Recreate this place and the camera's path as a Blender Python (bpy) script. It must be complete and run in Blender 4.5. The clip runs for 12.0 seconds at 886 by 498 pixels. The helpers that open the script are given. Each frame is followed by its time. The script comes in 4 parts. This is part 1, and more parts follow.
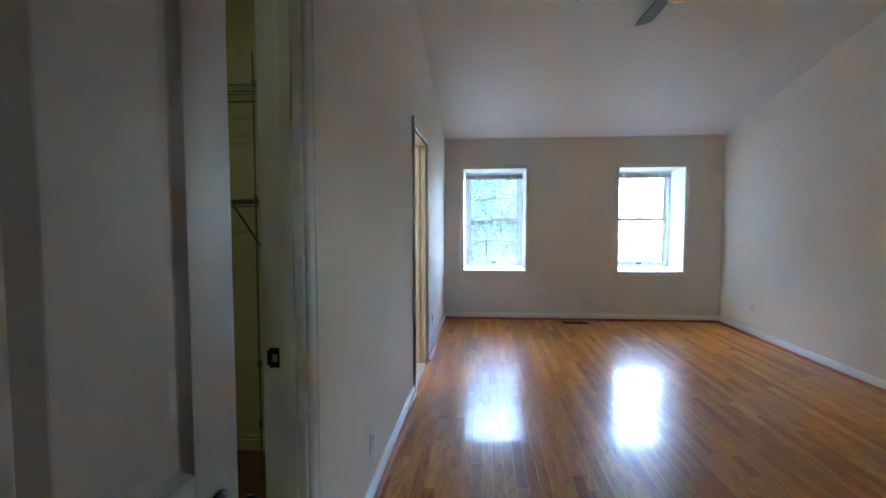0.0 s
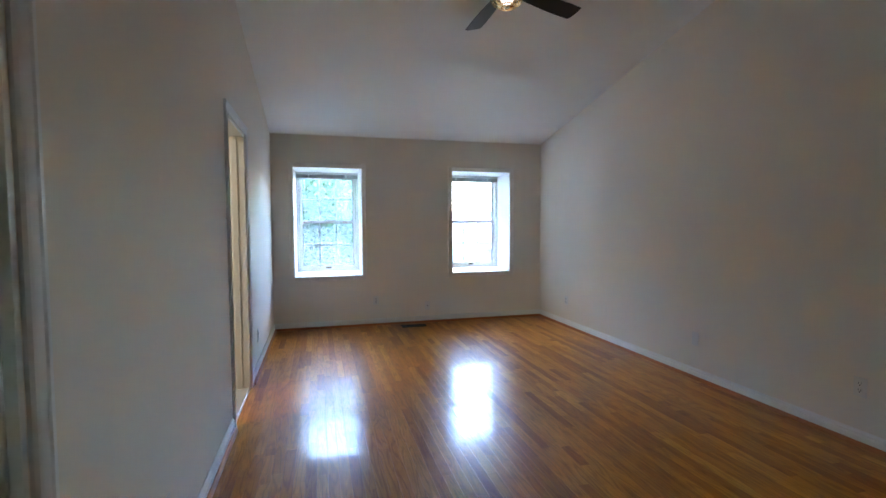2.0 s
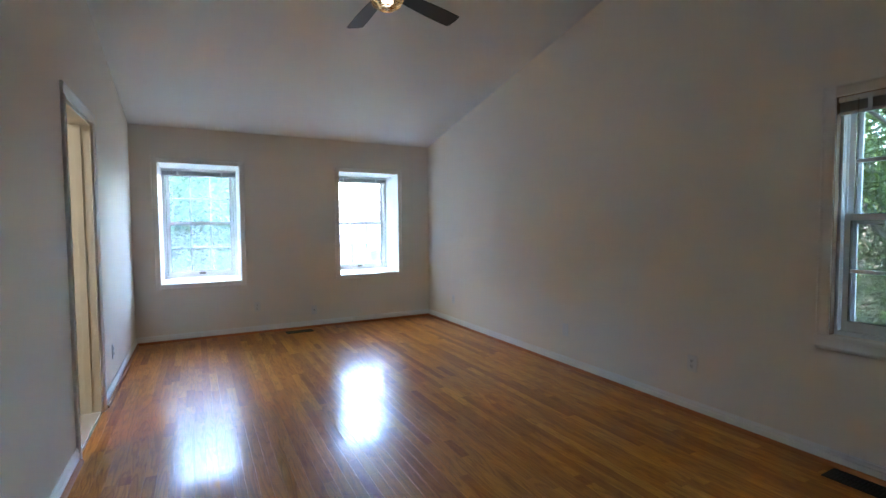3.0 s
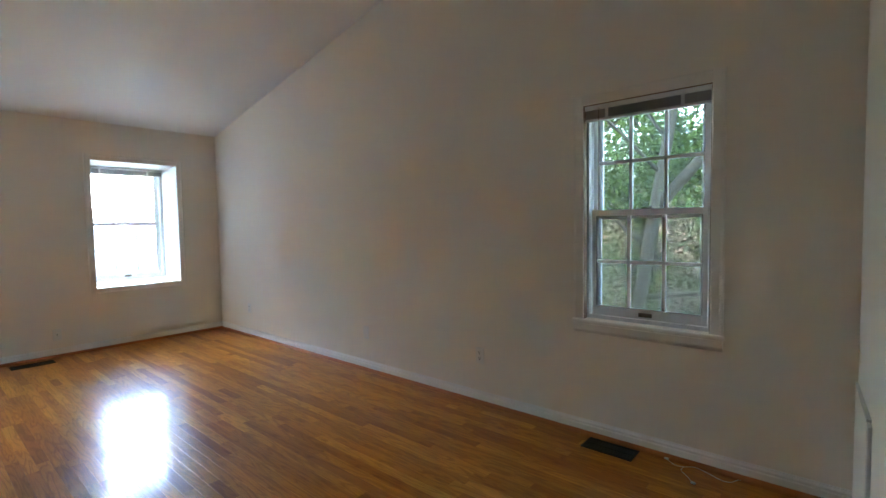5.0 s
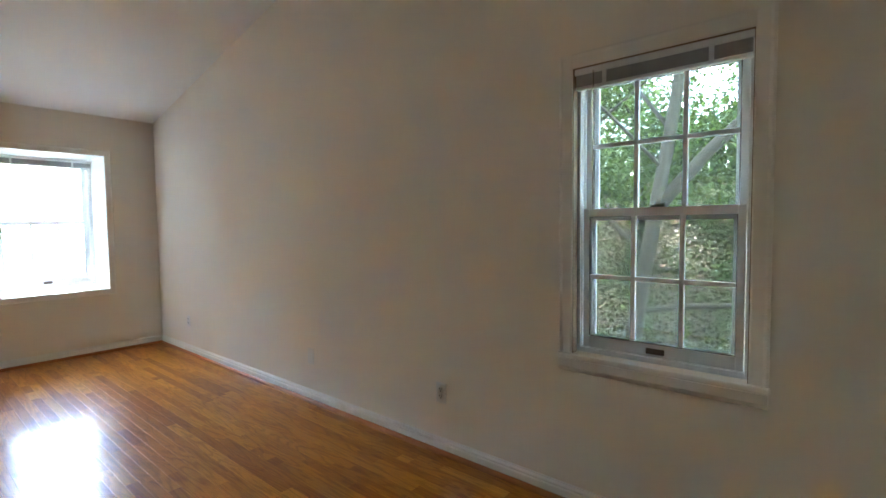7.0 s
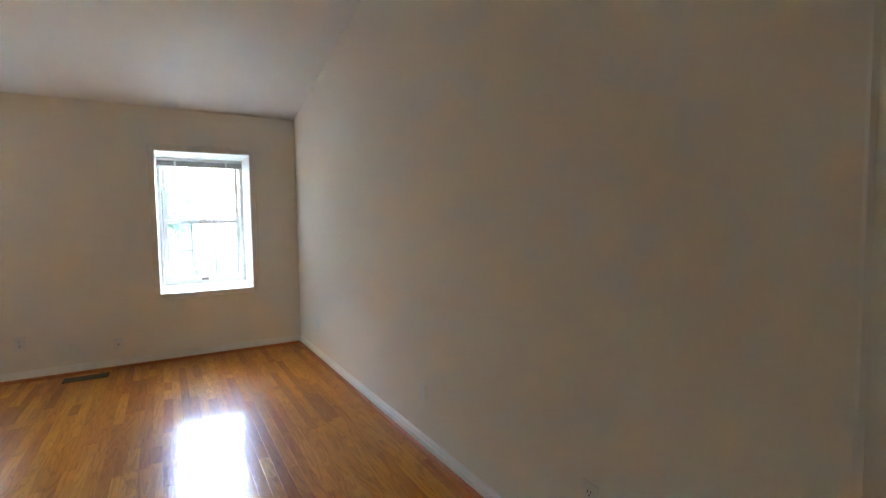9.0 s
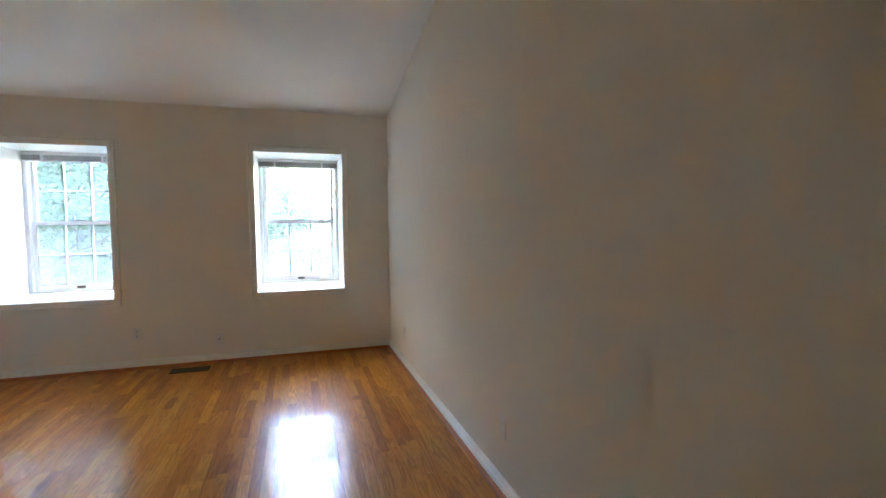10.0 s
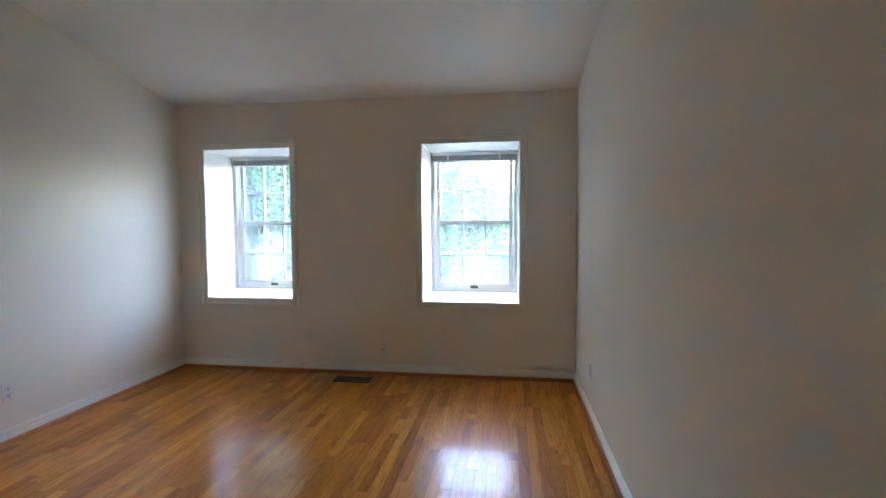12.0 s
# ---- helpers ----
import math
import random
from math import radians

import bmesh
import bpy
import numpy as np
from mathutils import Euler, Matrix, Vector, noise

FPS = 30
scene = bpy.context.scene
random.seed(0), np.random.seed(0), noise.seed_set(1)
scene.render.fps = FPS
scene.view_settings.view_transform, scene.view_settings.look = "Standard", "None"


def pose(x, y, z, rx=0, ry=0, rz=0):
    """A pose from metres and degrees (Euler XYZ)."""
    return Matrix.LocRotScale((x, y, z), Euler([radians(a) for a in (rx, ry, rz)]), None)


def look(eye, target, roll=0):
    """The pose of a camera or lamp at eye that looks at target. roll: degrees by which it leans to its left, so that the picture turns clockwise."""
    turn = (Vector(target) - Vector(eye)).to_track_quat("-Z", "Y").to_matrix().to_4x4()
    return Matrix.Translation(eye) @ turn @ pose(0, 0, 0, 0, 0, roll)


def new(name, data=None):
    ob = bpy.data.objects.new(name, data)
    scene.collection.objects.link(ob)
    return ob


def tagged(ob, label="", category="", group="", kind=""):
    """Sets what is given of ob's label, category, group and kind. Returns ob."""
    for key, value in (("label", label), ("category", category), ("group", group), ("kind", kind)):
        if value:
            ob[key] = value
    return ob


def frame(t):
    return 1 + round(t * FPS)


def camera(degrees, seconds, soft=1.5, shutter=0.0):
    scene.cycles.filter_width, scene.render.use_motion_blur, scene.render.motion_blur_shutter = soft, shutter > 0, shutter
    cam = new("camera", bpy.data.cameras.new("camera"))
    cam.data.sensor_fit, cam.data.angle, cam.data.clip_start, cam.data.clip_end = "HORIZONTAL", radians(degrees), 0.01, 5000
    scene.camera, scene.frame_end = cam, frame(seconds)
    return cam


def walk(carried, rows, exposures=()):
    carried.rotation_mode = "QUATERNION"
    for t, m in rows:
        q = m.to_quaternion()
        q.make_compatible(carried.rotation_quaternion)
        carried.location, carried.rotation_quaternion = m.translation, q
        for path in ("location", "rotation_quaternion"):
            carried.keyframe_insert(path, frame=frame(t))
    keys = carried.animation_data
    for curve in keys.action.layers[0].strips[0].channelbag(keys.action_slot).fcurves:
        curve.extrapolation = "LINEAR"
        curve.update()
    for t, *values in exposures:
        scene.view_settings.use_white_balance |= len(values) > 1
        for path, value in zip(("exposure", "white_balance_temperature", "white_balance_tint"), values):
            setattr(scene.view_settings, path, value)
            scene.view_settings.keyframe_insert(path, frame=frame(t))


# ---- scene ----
cam = camera(87.1, 12.0)
PATH = [
    (0, (0.516, 0.892, 1.296), (0.346, 2.882, 1.185), -0.1),
    (0.5, (0.513, 0.99, 1.296), (0.476, 2.986, 1.188), -0.0),
    (1, (0.513, 1.063, 1.298), (0.62, 3.057, 1.191), -0.1),
    (1.5, (0.524, 1.124, 1.304), (0.82, 3.099, 1.198), -0.1),
    (2, (0.545, 1.157, 1.3), (1.061, 3.087, 1.196), -0.3),
    (2.5, (0.571, 1.148, 1.295), (1.306, 3.005, 1.192), -0.5),
    (3, (0.615, 1.13, 1.29), (1.55, 2.895, 1.192), -0.4),
    (3.5, (0.683, 1.123, 1.286), (1.793, 2.784, 1.186), -0.6),
    (5.5, (1.081, 1.223, 1.271), (2.637, 2.476, 1.169), -0.8),
    (6, (1.24, 1.286, 1.271), (2.798, 2.535, 1.171), -0.7),
    (6.5, (1.433, 1.371, 1.271), (2.994, 2.617, 1.166), -0.8),
    (8.5, (2.195, 1.85, 1.317), (3.4, 3.443, 1.206), -0.3),
    (9, (2.354, 2.02, 1.308), (3.374, 3.737, 1.19), -0.8),
    (9.5, (2.508, 2.165, 1.317), (3.321, 3.988, 1.198), -0.7),
    (10, (2.659, 2.34, 1.321), (3.259, 4.244, 1.206), -0.5),
    (10.5, (2.792, 2.549, 1.323), (3.166, 4.51, 1.209), -0.6),
    (11, (2.908, 2.765, 1.322), (3.043, 4.758, 1.213), -0.5),
    (11.5, (2.979, 2.996, 1.317), (2.898, 4.992, 1.209), -0.3),
    (12, (3.035, 3.223, 1.315), (2.753, 5.201, 1.214), -0.3),
]
walk(cam, [(t, look(eye, target, roll)) for t, eye, target, roll in PATH],
     [(0.0, 6.24, 5830, 7), (3.5, 6.16, 6060, 8), (6.0, 6.65, 6650, 7), (9.0, 6.45, 7080, 9), (12.0, 5.90, 6600, 8)])
# world, sun and exposure
world = bpy.data.worlds.new("world")
scene.world = world
world.use_nodes = True
wn = world.node_tree
wn.nodes.clear()
sky = wn.nodes.new("ShaderNodeTexSky")
sky.sky_type = "NISHITA"
sky.sun_disc = False
sky.sun_elevation, sky.sun_rotation = radians(66), radians(-14)
sky.air_density, sky.dust_density, sky.ozone_density = 1.0, 1.1, 1.6
bg = wn.nodes.new("ShaderNodeBackground")
bg.inputs["Strength"].default_value = 0.15
wo = wn.nodes.new("ShaderNodeOutputWorld")
wn.links.new(sky.outputs[0], bg.inputs[0])
wn.links.new(bg.outputs[0], wo.inputs[0])

sun_data = bpy.data.lights.new("sun", "SUN")
sun_data.energy, sun_data.angle, sun_data.color = 0.5, radians(30.0), (1.0, 0.97, 0.92)
sun = new("sun", sun_data)
sun.matrix_world = look((-0.9, 3.6, 8.5), (0, 0, 0))


def lamp(name, m, w, h, power, colour):
    data = bpy.data.lights.new(name, "AREA")
    data.shape, data.size, data.size_y, data.energy, data.color = "RECTANGLE", w, h, power, colour
    ob = new(name, data)
    ob.matrix_world = m
    return ob


# ceiling lamps of the bathroom and of the walk-in closet, both on
lamp("bathroom_lamp", pose(-1.1, 4.2, 2.36), 0.3, 0.3, 0.24, (1.0, 0.86, 0.66))
lamp("closet_lamp", pose(-0.75, 2.1, 2.56), 0.05, 0.05, 0.029, (0.94, 1.0, 0.72))


# materials
def mat(name, colour, rough=0.5, metal=0.0, spec=0.5):
    m = bpy.data.materials.new(name)
    m.use_nodes = True
    p = m.node_tree.nodes["Principled BSDF"]
    p.inputs["Base Color"].default_value = (*colour, 1)
    p.inputs["Roughness"].default_value = rough
    p.inputs["Metallic"].default_value = metal
    p.inputs["Specular IOR Level"].default_value = spec
    return m, m.node_tree, p


def node(nt, kind, **values):
    n = nt.nodes.new(kind)
    for k, v in values.items():
        n.inputs[k].default_value = v
    return n


def ramp(nt, fac, stops):
    n = nt.nodes.new("ShaderNodeValToRGB")
    while len(n.color_ramp.elements) < len(stops):
        n.color_ramp.elements.new(0.5)
    for e, (at, c) in zip(n.color_ramp.elements, stops):
        e.position, e.color = at, (*c, 1)
    nt.links.new(fac, n.inputs[0])
    return n.outputs[0]


def place(nt, scale=(1, 1, 1), shift=None):
    g = nt.nodes.new("ShaderNodeNewGeometry")
    m = nt.nodes.new("ShaderNodeMapping")
    m.inputs["Scale"].default_value = scale
    nt.links.new(g.outputs["Position"], m.inputs["Vector"])
    if shift is not None:
        nt.links.new(shift, m.inputs["Location"])
    return m.outputs[0]


def noisy(nt, vec, scale, detail=3, rough=0.55, dist=0.0):
    n = node(nt, "ShaderNodeTexNoise", Scale=scale, Detail=detail, Roughness=rough, Distortion=dist)
    nt.links.new(vec, n.inputs["Vector"])
    return n.outputs["Fac"]


def bump(nt, p, height, strength, distance):
    b = node(nt, "ShaderNodeBump", Strength=strength, Distance=distance)
    nt.links.new(height, b.inputs["Height"])
    nt.links.new(b.outputs[0], p.inputs["Normal"])


def painted(name, a, b, rough, fine=220.0, depth=0.0006, strength=0.25):
    """Paint on plaster or wood: two tones at room scale, roller or brush grain in relief."""
    m, nt, p = mat(name, a, rough)
    v = place(nt)
    nt.links.new(ramp(nt, noisy(nt, v, 1.1, 5), [(0.3, a), (0.7, b)]), p.inputs["Base Color"])
    bump(nt, p, noisy(nt, v, fine, 3), strength, depth)
    r = node(nt, "ShaderNodeMapRange")
    r.inputs["To Min"].default_value, r.inputs["To Max"].default_value = rough - 0.06, rough + 0.06
    nt.links.new(noisy(nt, v, 7.0, 4), r.inputs["Value"])
    nt.links.new(r.outputs[0], p.inputs["Roughness"])
    return m


WALL = painted("wall_paint", (0.87, 0.808, 0.718), (0.85, 0.788, 0.698), 0.74, 160)
CEIL = painted("ceiling_paint", (0.87, 0.855, 0.835), (0.85, 0.835, 0.815), 0.6, 120)
TRIM = painted("trim_paint", (0.88, 0.87, 0.85), (0.86, 0.85, 0.83), 0.36, 60, 0.0003, 0.08)
# white door greyed well below the trim, for the shade it stands in
DOORP = painted("darkened_door_paint", (0.62, 0.60, 0.58), (0.58, 0.56, 0.54), 0.42, 60, 0.0005, 0.2)
CASE = painted("casing_paint", (0.86, 0.815, 0.745), (0.84, 0.795, 0.725), 0.45, 60, 0.0004, 0.15)
JAMBW = painted("brown_jamb", (0.30, 0.20, 0.12), (0.24, 0.155, 0.09), 0.5, 60)
VINYL = painted("window_vinyl", (0.80, 0.81, 0.81), (0.77, 0.78, 0.78), 0.35, 40, 0.0003, 0.1)
CLOSETW = painted("closet_paint", (0.60, 0.55, 0.33), (0.54, 0.49, 0.28), 0.7)
BATHW = painted("bathroom_paint", (0.74, 0.66, 0.50), (0.70, 0.62, 0.46), 0.5)
PLATE = painted("plate_plastic", (0.80, 0.79, 0.76), (0.77, 0.76, 0.73), 0.35, 30, 0.0002, 0.1)
BLIND = painted("blind_vinyl", (0.42, 0.415, 0.42), (0.36, 0.355, 0.36), 0.45, 60, 0.0004, 0.2)
CORD = painted("cord_white", (0.75, 0.72, 0.66), (0.68, 0.65, 0.6), 0.6, 900, 0.0003, 0.4)
DARK, nt, p = mat("slot_dark", (0.012, 0.011, 0.011), 0.5)
BLACK, nt, p = mat("black_metal", (0.012, 0.010, 0.009), 0.38, 0.6)
bump(nt, p, noisy(nt, place(nt), 300, 2), 0.15, 0.0004)
BRONZE, nt, p = mat("vent_bronze", (0.014, 0.011, 0.009), 0.6)
bump(nt, p, noisy(nt, place(nt), 400, 2), 0.2, 0.0004)
STEEL, nt, p = mat("strike_steel", (0.42, 0.38, 0.34), 0.3, 1.0)
BRASSY, nt, p = mat("lock_metal", (0.10, 0.085, 0.07), 0.35, 0.9)
BLADE, nt, p = mat("fan_blade", (0.030, 0.028, 0.030), 0.30)
bump(nt, p, noisy(nt, place(nt, (60, 4, 60)), 6, 4), 0.15, 0.0005)
GOLD, nt, p = mat("fan_gold", (0.50, 0.38, 0.22), 0.25, 1.0)
WIRE, nt, p = mat("wire_metal", (0.13, 0.125, 0.11), 0.4, 0.3)
MARBLE = painted("marble", (0.72, 0.70, 0.66), (0.55, 0.53, 0.50), 0.2, 30, 0.0002, 0.1)
BATHT = painted("bathroom_tile", (0.55, 0.52, 0.47), (0.48, 0.45, 0.40), 0.25, 30, 0.0002, 0.1)
CARPET = painted("closet_boards", (0.16, 0.075, 0.03), (0.11, 0.05, 0.02), 0.35, 60)
CRYSTAL, nt, p = mat("lamp_crystal", (0.9, 0.85, 0.78), 0.05)
p.inputs["Transmission Weight"].default_value = 1.0
BULB, nt, p = mat("lamp_bulb", (1, 0.85, 0.65), 0.4)
p.inputs["Emission Color"].default_value = (1, 0.86, 0.68, 1)
p.inputs["Emission Strength"].default_value = 0.10



def glazing(name, dust, tint, film):
    """Window glass: see-through in its tint, a mirror at its Fresnel share, with a film of dust that scatters the
    daylight.
    """
    m = bpy.data.materials.new(name)
    m.use_nodes = True
    nt = m.node_tree
    nt.nodes.clear()
    tr = node(nt, "ShaderNodeBsdfTransparent", Color=(*tint, 1))
    gl = node(nt, "ShaderNodeBsdfGlossy", Roughness=0.02)
    df = node(nt, "ShaderNodeBsdfTranslucent", Color=(*film, 1))
    fr = node(nt, "ShaderNodeFresnel", IOR=1.45)
    mx = nt.nodes.new("ShaderNodeMixShader")
    m2 = nt.nodes.new("ShaderNodeMixShader")
    out = nt.nodes.new("ShaderNodeOutputMaterial")
    nt.links.new(fr.outputs[0], mx.inputs[0])
    nt.links.new(tr.outputs[0], mx.inputs[1])
    nt.links.new(gl.outputs[0], mx.inputs[2])
    streak = node(nt, "ShaderNodeMapRange")
    streak.inputs["To Min"].default_value, streak.inputs["To Max"].default_value = dust * 0.6, dust * 1.4
    nt.links.new(noisy(nt, place(nt, (1, 1, 0.5)), 6.0, 5), streak.inputs["Value"])
    nt.links.new(streak.outputs[0], m2.inputs[0])
    nt.links.new(mx.outputs[0], m2.inputs[1])
    nt.links.new(df.outputs[0], m2.inputs[2])
    nt.links.new(m2.outputs[0], out.inputs[0])
    return m


# the tree window's glass is tinted dark to dim the bright outdoors
GLASS, HAZY = glazing("view_dimming_glass", 0.012, (0.335, 0.345, 0.315), (0.86, 0.92, 0.80)), glazing("dusty_glass", 0.10, (0.86, 0.89, 0.91), (0.76, 0.92, 0.97))


SCREEN = bpy.data.materials.new("screen_mesh")
SCREEN.use_nodes = True
nt = SCREEN.node_tree
nt.nodes.clear()
mesh_mix = node(nt, "ShaderNodeMixShader", Fac=0.20)
nt.links.new(node(nt, "ShaderNodeBsdfTransparent").outputs[0], mesh_mix.inputs[1])
nt.links.new(node(nt, "ShaderNodeBsdfDiffuse", Color=(0.15, 0.155, 0.14, 1)).outputs[0], mesh_mix.inputs[2])
nt.links.new(mesh_mix.outputs[0], nt.nodes.new("ShaderNodeOutputMaterial").inputs[0])


def oak(name, source):
    """Varnished red-oak strip: tone per board, straight pores, cathedral figure, satin wear."""
    m, nt, p = mat(name, (0.4, 0.18, 0.05), 0.34, 0.0, 0.15)
    p.inputs["Coat Weight"].default_value = 0.38
    if source == "object":
        rnd = nt.nodes.new("ShaderNodeObjectInfo").outputs["Random"]
    else:
        rnd = nt.nodes.new("ShaderNodeNewGeometry").outputs["Random Per Island"]
    sh = nt.nodes.new("ShaderNodeVectorMath")
    sh.operation = "SCALE"
    sh.inputs[0].default_value = (13.7, 91.3, 7.1)
    nt.links.new(rnd, sh.inputs["Scale"])
    tone = ramp(nt, rnd, [(0.0, (0.55, 0.187, 0.021)), (0.12, (0.43, 0.125, 0.013)), (0.25, (0.70, 0.262, 0.034)),
                          (0.45, (0.59, 0.195, 0.021)), (0.6, (0.78, 0.325, 0.049)), (0.75, (0.46, 0.136, 0.014)),
                          (0.88, (0.64, 0.217, 0.023)), (1.0, (0.72, 0.278, 0.038))])
    v = place(nt, (13.0, 1.3, 1), sh.outputs[0])
    rings = nt.nodes.new("ShaderNodeMath")
    rings.operation = "MULTIPLY"
    rings.inputs[1].default_value = 58.0
    nt.links.new(noisy(nt, v, 1.0, 2.5, 0.45, 0.35), rings.inputs[0])
    sine = nt.nodes.new("ShaderNodeMath")
    sine.operation = "SINE"
    nt.links.new(rings.outputs[0], sine.inputs[0])
    figure = node(nt, "ShaderNodeMapRange")
    figure.inputs["From Min"].default_value = -1.0
    nt.links.new(sine.outputs[0], figure.inputs["Value"])
    patch = noisy(nt, place(nt, (9.0, 2.6, 1), sh.outputs[0]), 1.0, 5, 0.65)
    pores = noisy(nt, place(nt, (1, 0.02, 1), sh.outputs[0]), 520, 3, 0.6)
    mixa = nt.nodes.new("ShaderNodeMix")
    mixa.data_type, mixa.blend_type = "RGBA", "MULTIPLY"
    mixa.inputs[0].default_value = 0.62
    nt.links.new(tone, mixa.inputs[6])
    nt.links.new(ramp(nt, figure.outputs[0], [(0.0, (0.66, 0.56, 0.46)), (0.42, (1, 1, 1))]), mixa.inputs[7])
    mixb = nt.nodes.new("ShaderNodeMix")
    mixb.data_type, mixb.blend_type = "RGBA", "MULTIPLY"
    mixb.inputs[0].default_value = 0.65
    nt.links.new(mixa.outputs[2], mixb.inputs[6])
    nt.links.new(ramp(nt, pores, [(0.34, (0.66, 0.56, 0.46)), (0.5, (1, 1, 1))]), mixb.inputs[7])
    mixc = nt.nodes.new("ShaderNodeMix")
    mixc.data_type, mixc.blend_type = "RGBA", "MULTIPLY"
    mixc.inputs[0].default_value = 0.7
    nt.links.new(mixb.outputs[2], mixc.inputs[6])
    nt.links.new(ramp(nt, patch, [(0.3, (0.72, 0.62, 0.52)), (0.55, (1, 1, 1)), (0.75, (1.0, 1.0, 0.92))]), mixc.inputs[7])
    knots = node(nt, "ShaderNodeTexVoronoi", Scale=1.5)
    nt.links.new(place(nt, (1, 0.7, 1)), knots.inputs["Vector"])
    mixd = nt.nodes.new("ShaderNodeMix")
    mixd.data_type, mixd.blend_type = "RGBA", "MULTIPLY"
    mixd.inputs[0].default_value = 1.0
    nt.links.new(mixc.outputs[2], mixd.inputs[6])
    nt.links.new(ramp(nt, knots.outputs["Distance"], [(0.008, (0.16, 0.09, 0.05)), (0.028, (1, 1, 1))]), mixd.inputs[7])
    nt.links.new(mixd.outputs[2], p.inputs["Base Color"])
    g = place(nt)
    r = node(nt, "ShaderNodeMapRange")
    r.inputs["From Min"].default_value, r.inputs["From Max"].default_value = 0.3, 0.7
    r.inputs["To Min"].default_value, r.inputs["To Max"].default_value = 0.05, 0.11
    nt.links.new(noisy(nt, g, 3.0, 6, 0.65), r.inputs["Value"])
    nt.links.new(r.outputs[0], p.inputs["Coat Roughness"])
    add = nt.nodes.new("ShaderNodeMath")
    add.operation = "MULTIPLY_ADD"
    add.inputs[1].default_value = 0.45
    nt.links.new(figure.outputs[0], add.inputs[0])
    nt.links.new(noisy(nt, place(nt, (16, 2.2, 1)), 1.5, 3), add.inputs[2])
    bump(nt, p, add.outputs[0], 0.45, 0.0010)
    nt.links.new(p.inputs["Normal"].links[0].from_socket, p.inputs["Coat Normal"])
    return m


OAK = oak("oak_board", "object")
OAKS = oak("oak_boards_joined", "island")
SHOE = painted("stained_shoe", (0.47, 0.155, 0.035), (0.39, 0.12, 0.028), 0.4, 60)


# building helpers
def part(name, bm, material, parent=None, label=""):
    me = bpy.data.meshes.new(name)
    bm.to_mesh(me)
    bm.free()
    me.materials.append(material)
    ob = new(name, me)
    if parent is not None:
        ob.parent = parent
    if label:
        ob["label"] = label
    return ob


def smooth(ob):
    for f in ob.data.polygons:
        f.use_smooth = True
    return ob


def boxes(*spans, bevel=0.0):
    """One bmesh of boxes, each (x0, x1, y0, y1, z0, z1)."""
    bm = bmesh.new()
    for x0, x1, y0, y1, z0, z1 in spans:
        bmesh.ops.create_cube(bm, size=1.0, matrix=Matrix.Translation(((x0 + x1) / 2, (y0 + y1) / 2, (z0 + z1) / 2)) @ Matrix.Diagonal((x1 - x0, y1 - y0, z1 - z0, 1)))
    if bevel:
        bmesh.ops.bevel(bm, geom=bm.edges[:], offset=bevel, segments=2, affect="EDGES", profile=0.5)
    return bm


def prism(profile, a, b, frame_at):
    """A moulding: a closed profile of (u, v) swept from station a to b; frame_at(u, v, s) gives the place."""
    bm = bmesh.new()
    rings = [[bm.verts.new(frame_at(u, v, s)) for u, v in profile] for s in (a, b)]
    n = len(profile)
    for i in range(n):
        bm.faces.new((rings[0][i], rings[0][(i + 1) % n], rings[1][(i + 1) % n], rings[1][i]))
    bm.faces.new(rings[0][::-1])
    bm.faces.new(rings[1])
    bmesh.ops.recalc_face_normals(bm, faces=bm.faces[:])
    return bm


def tube(points, radii, sides=8, bm=None):
    bm = bm or bmesh.new()
    pts = [Vector(q) for q in points]
    if not hasattr(radii, "__len__"):
        radii = [radii] * len(pts)
    rings = []
    for i, q in enumerate(pts):
        d = (pts[min(i + 1, len(pts) - 1)] - pts[max(i - 1, 0)]).normalized()
        side = d.orthogonal() if not rings else (last - d * last.dot(d))
        last = side.normalized()
        up = d.cross(last)
        rings.append([bm.verts.new(q + radii[i] * (math.cos(k * math.tau / sides) * last + math.sin(k * math.tau / sides) * up)) for k in range(sides)])
    for r0, r1 in zip(rings, rings[1:]):
        for k in range(sides):
            bm.faces.new((r0[k], r0[(k + 1) % sides], r1[(k + 1) % sides], r1[k]))
    bm.faces.new(rings[0][::-1])
    bm.faces.new(rings[-1])
    return bm


def lathe(profile, sides=32):
    """A turned shape about z from (radius, height) pairs."""
    bm = bmesh.new()
    rings = [[bm.verts.new((r * math.cos(k * math.tau / sides), r * math.sin(k * math.tau / sides), z)) for k in range(sides)] for r, z in profile]
    for r0, r1 in zip(rings, rings[1:]):
        for k in range(sides):
            bm.faces.new((r0[k], r0[(k + 1) % sides], r1[(k + 1) % sides], r1[k]))
    bm.faces.new(rings[0][::-1])
    bm.faces.new(rings[-1])
    bmesh.ops.recalc_face_normals(bm, faces=bm.faces[:])
    return bm


def empty(name, m):
    ob = new(name)
    ob.matrix_world = m
    return ob


RIGHT, FAR, LOW, PITCH = 3.585, 7.19, 2.415, 0.213
BACK, NOOK, ENTRY = 1.115, 1.02, 0.775


def ceil_at(y):
    return LOW + PITCH * (FAR - y)


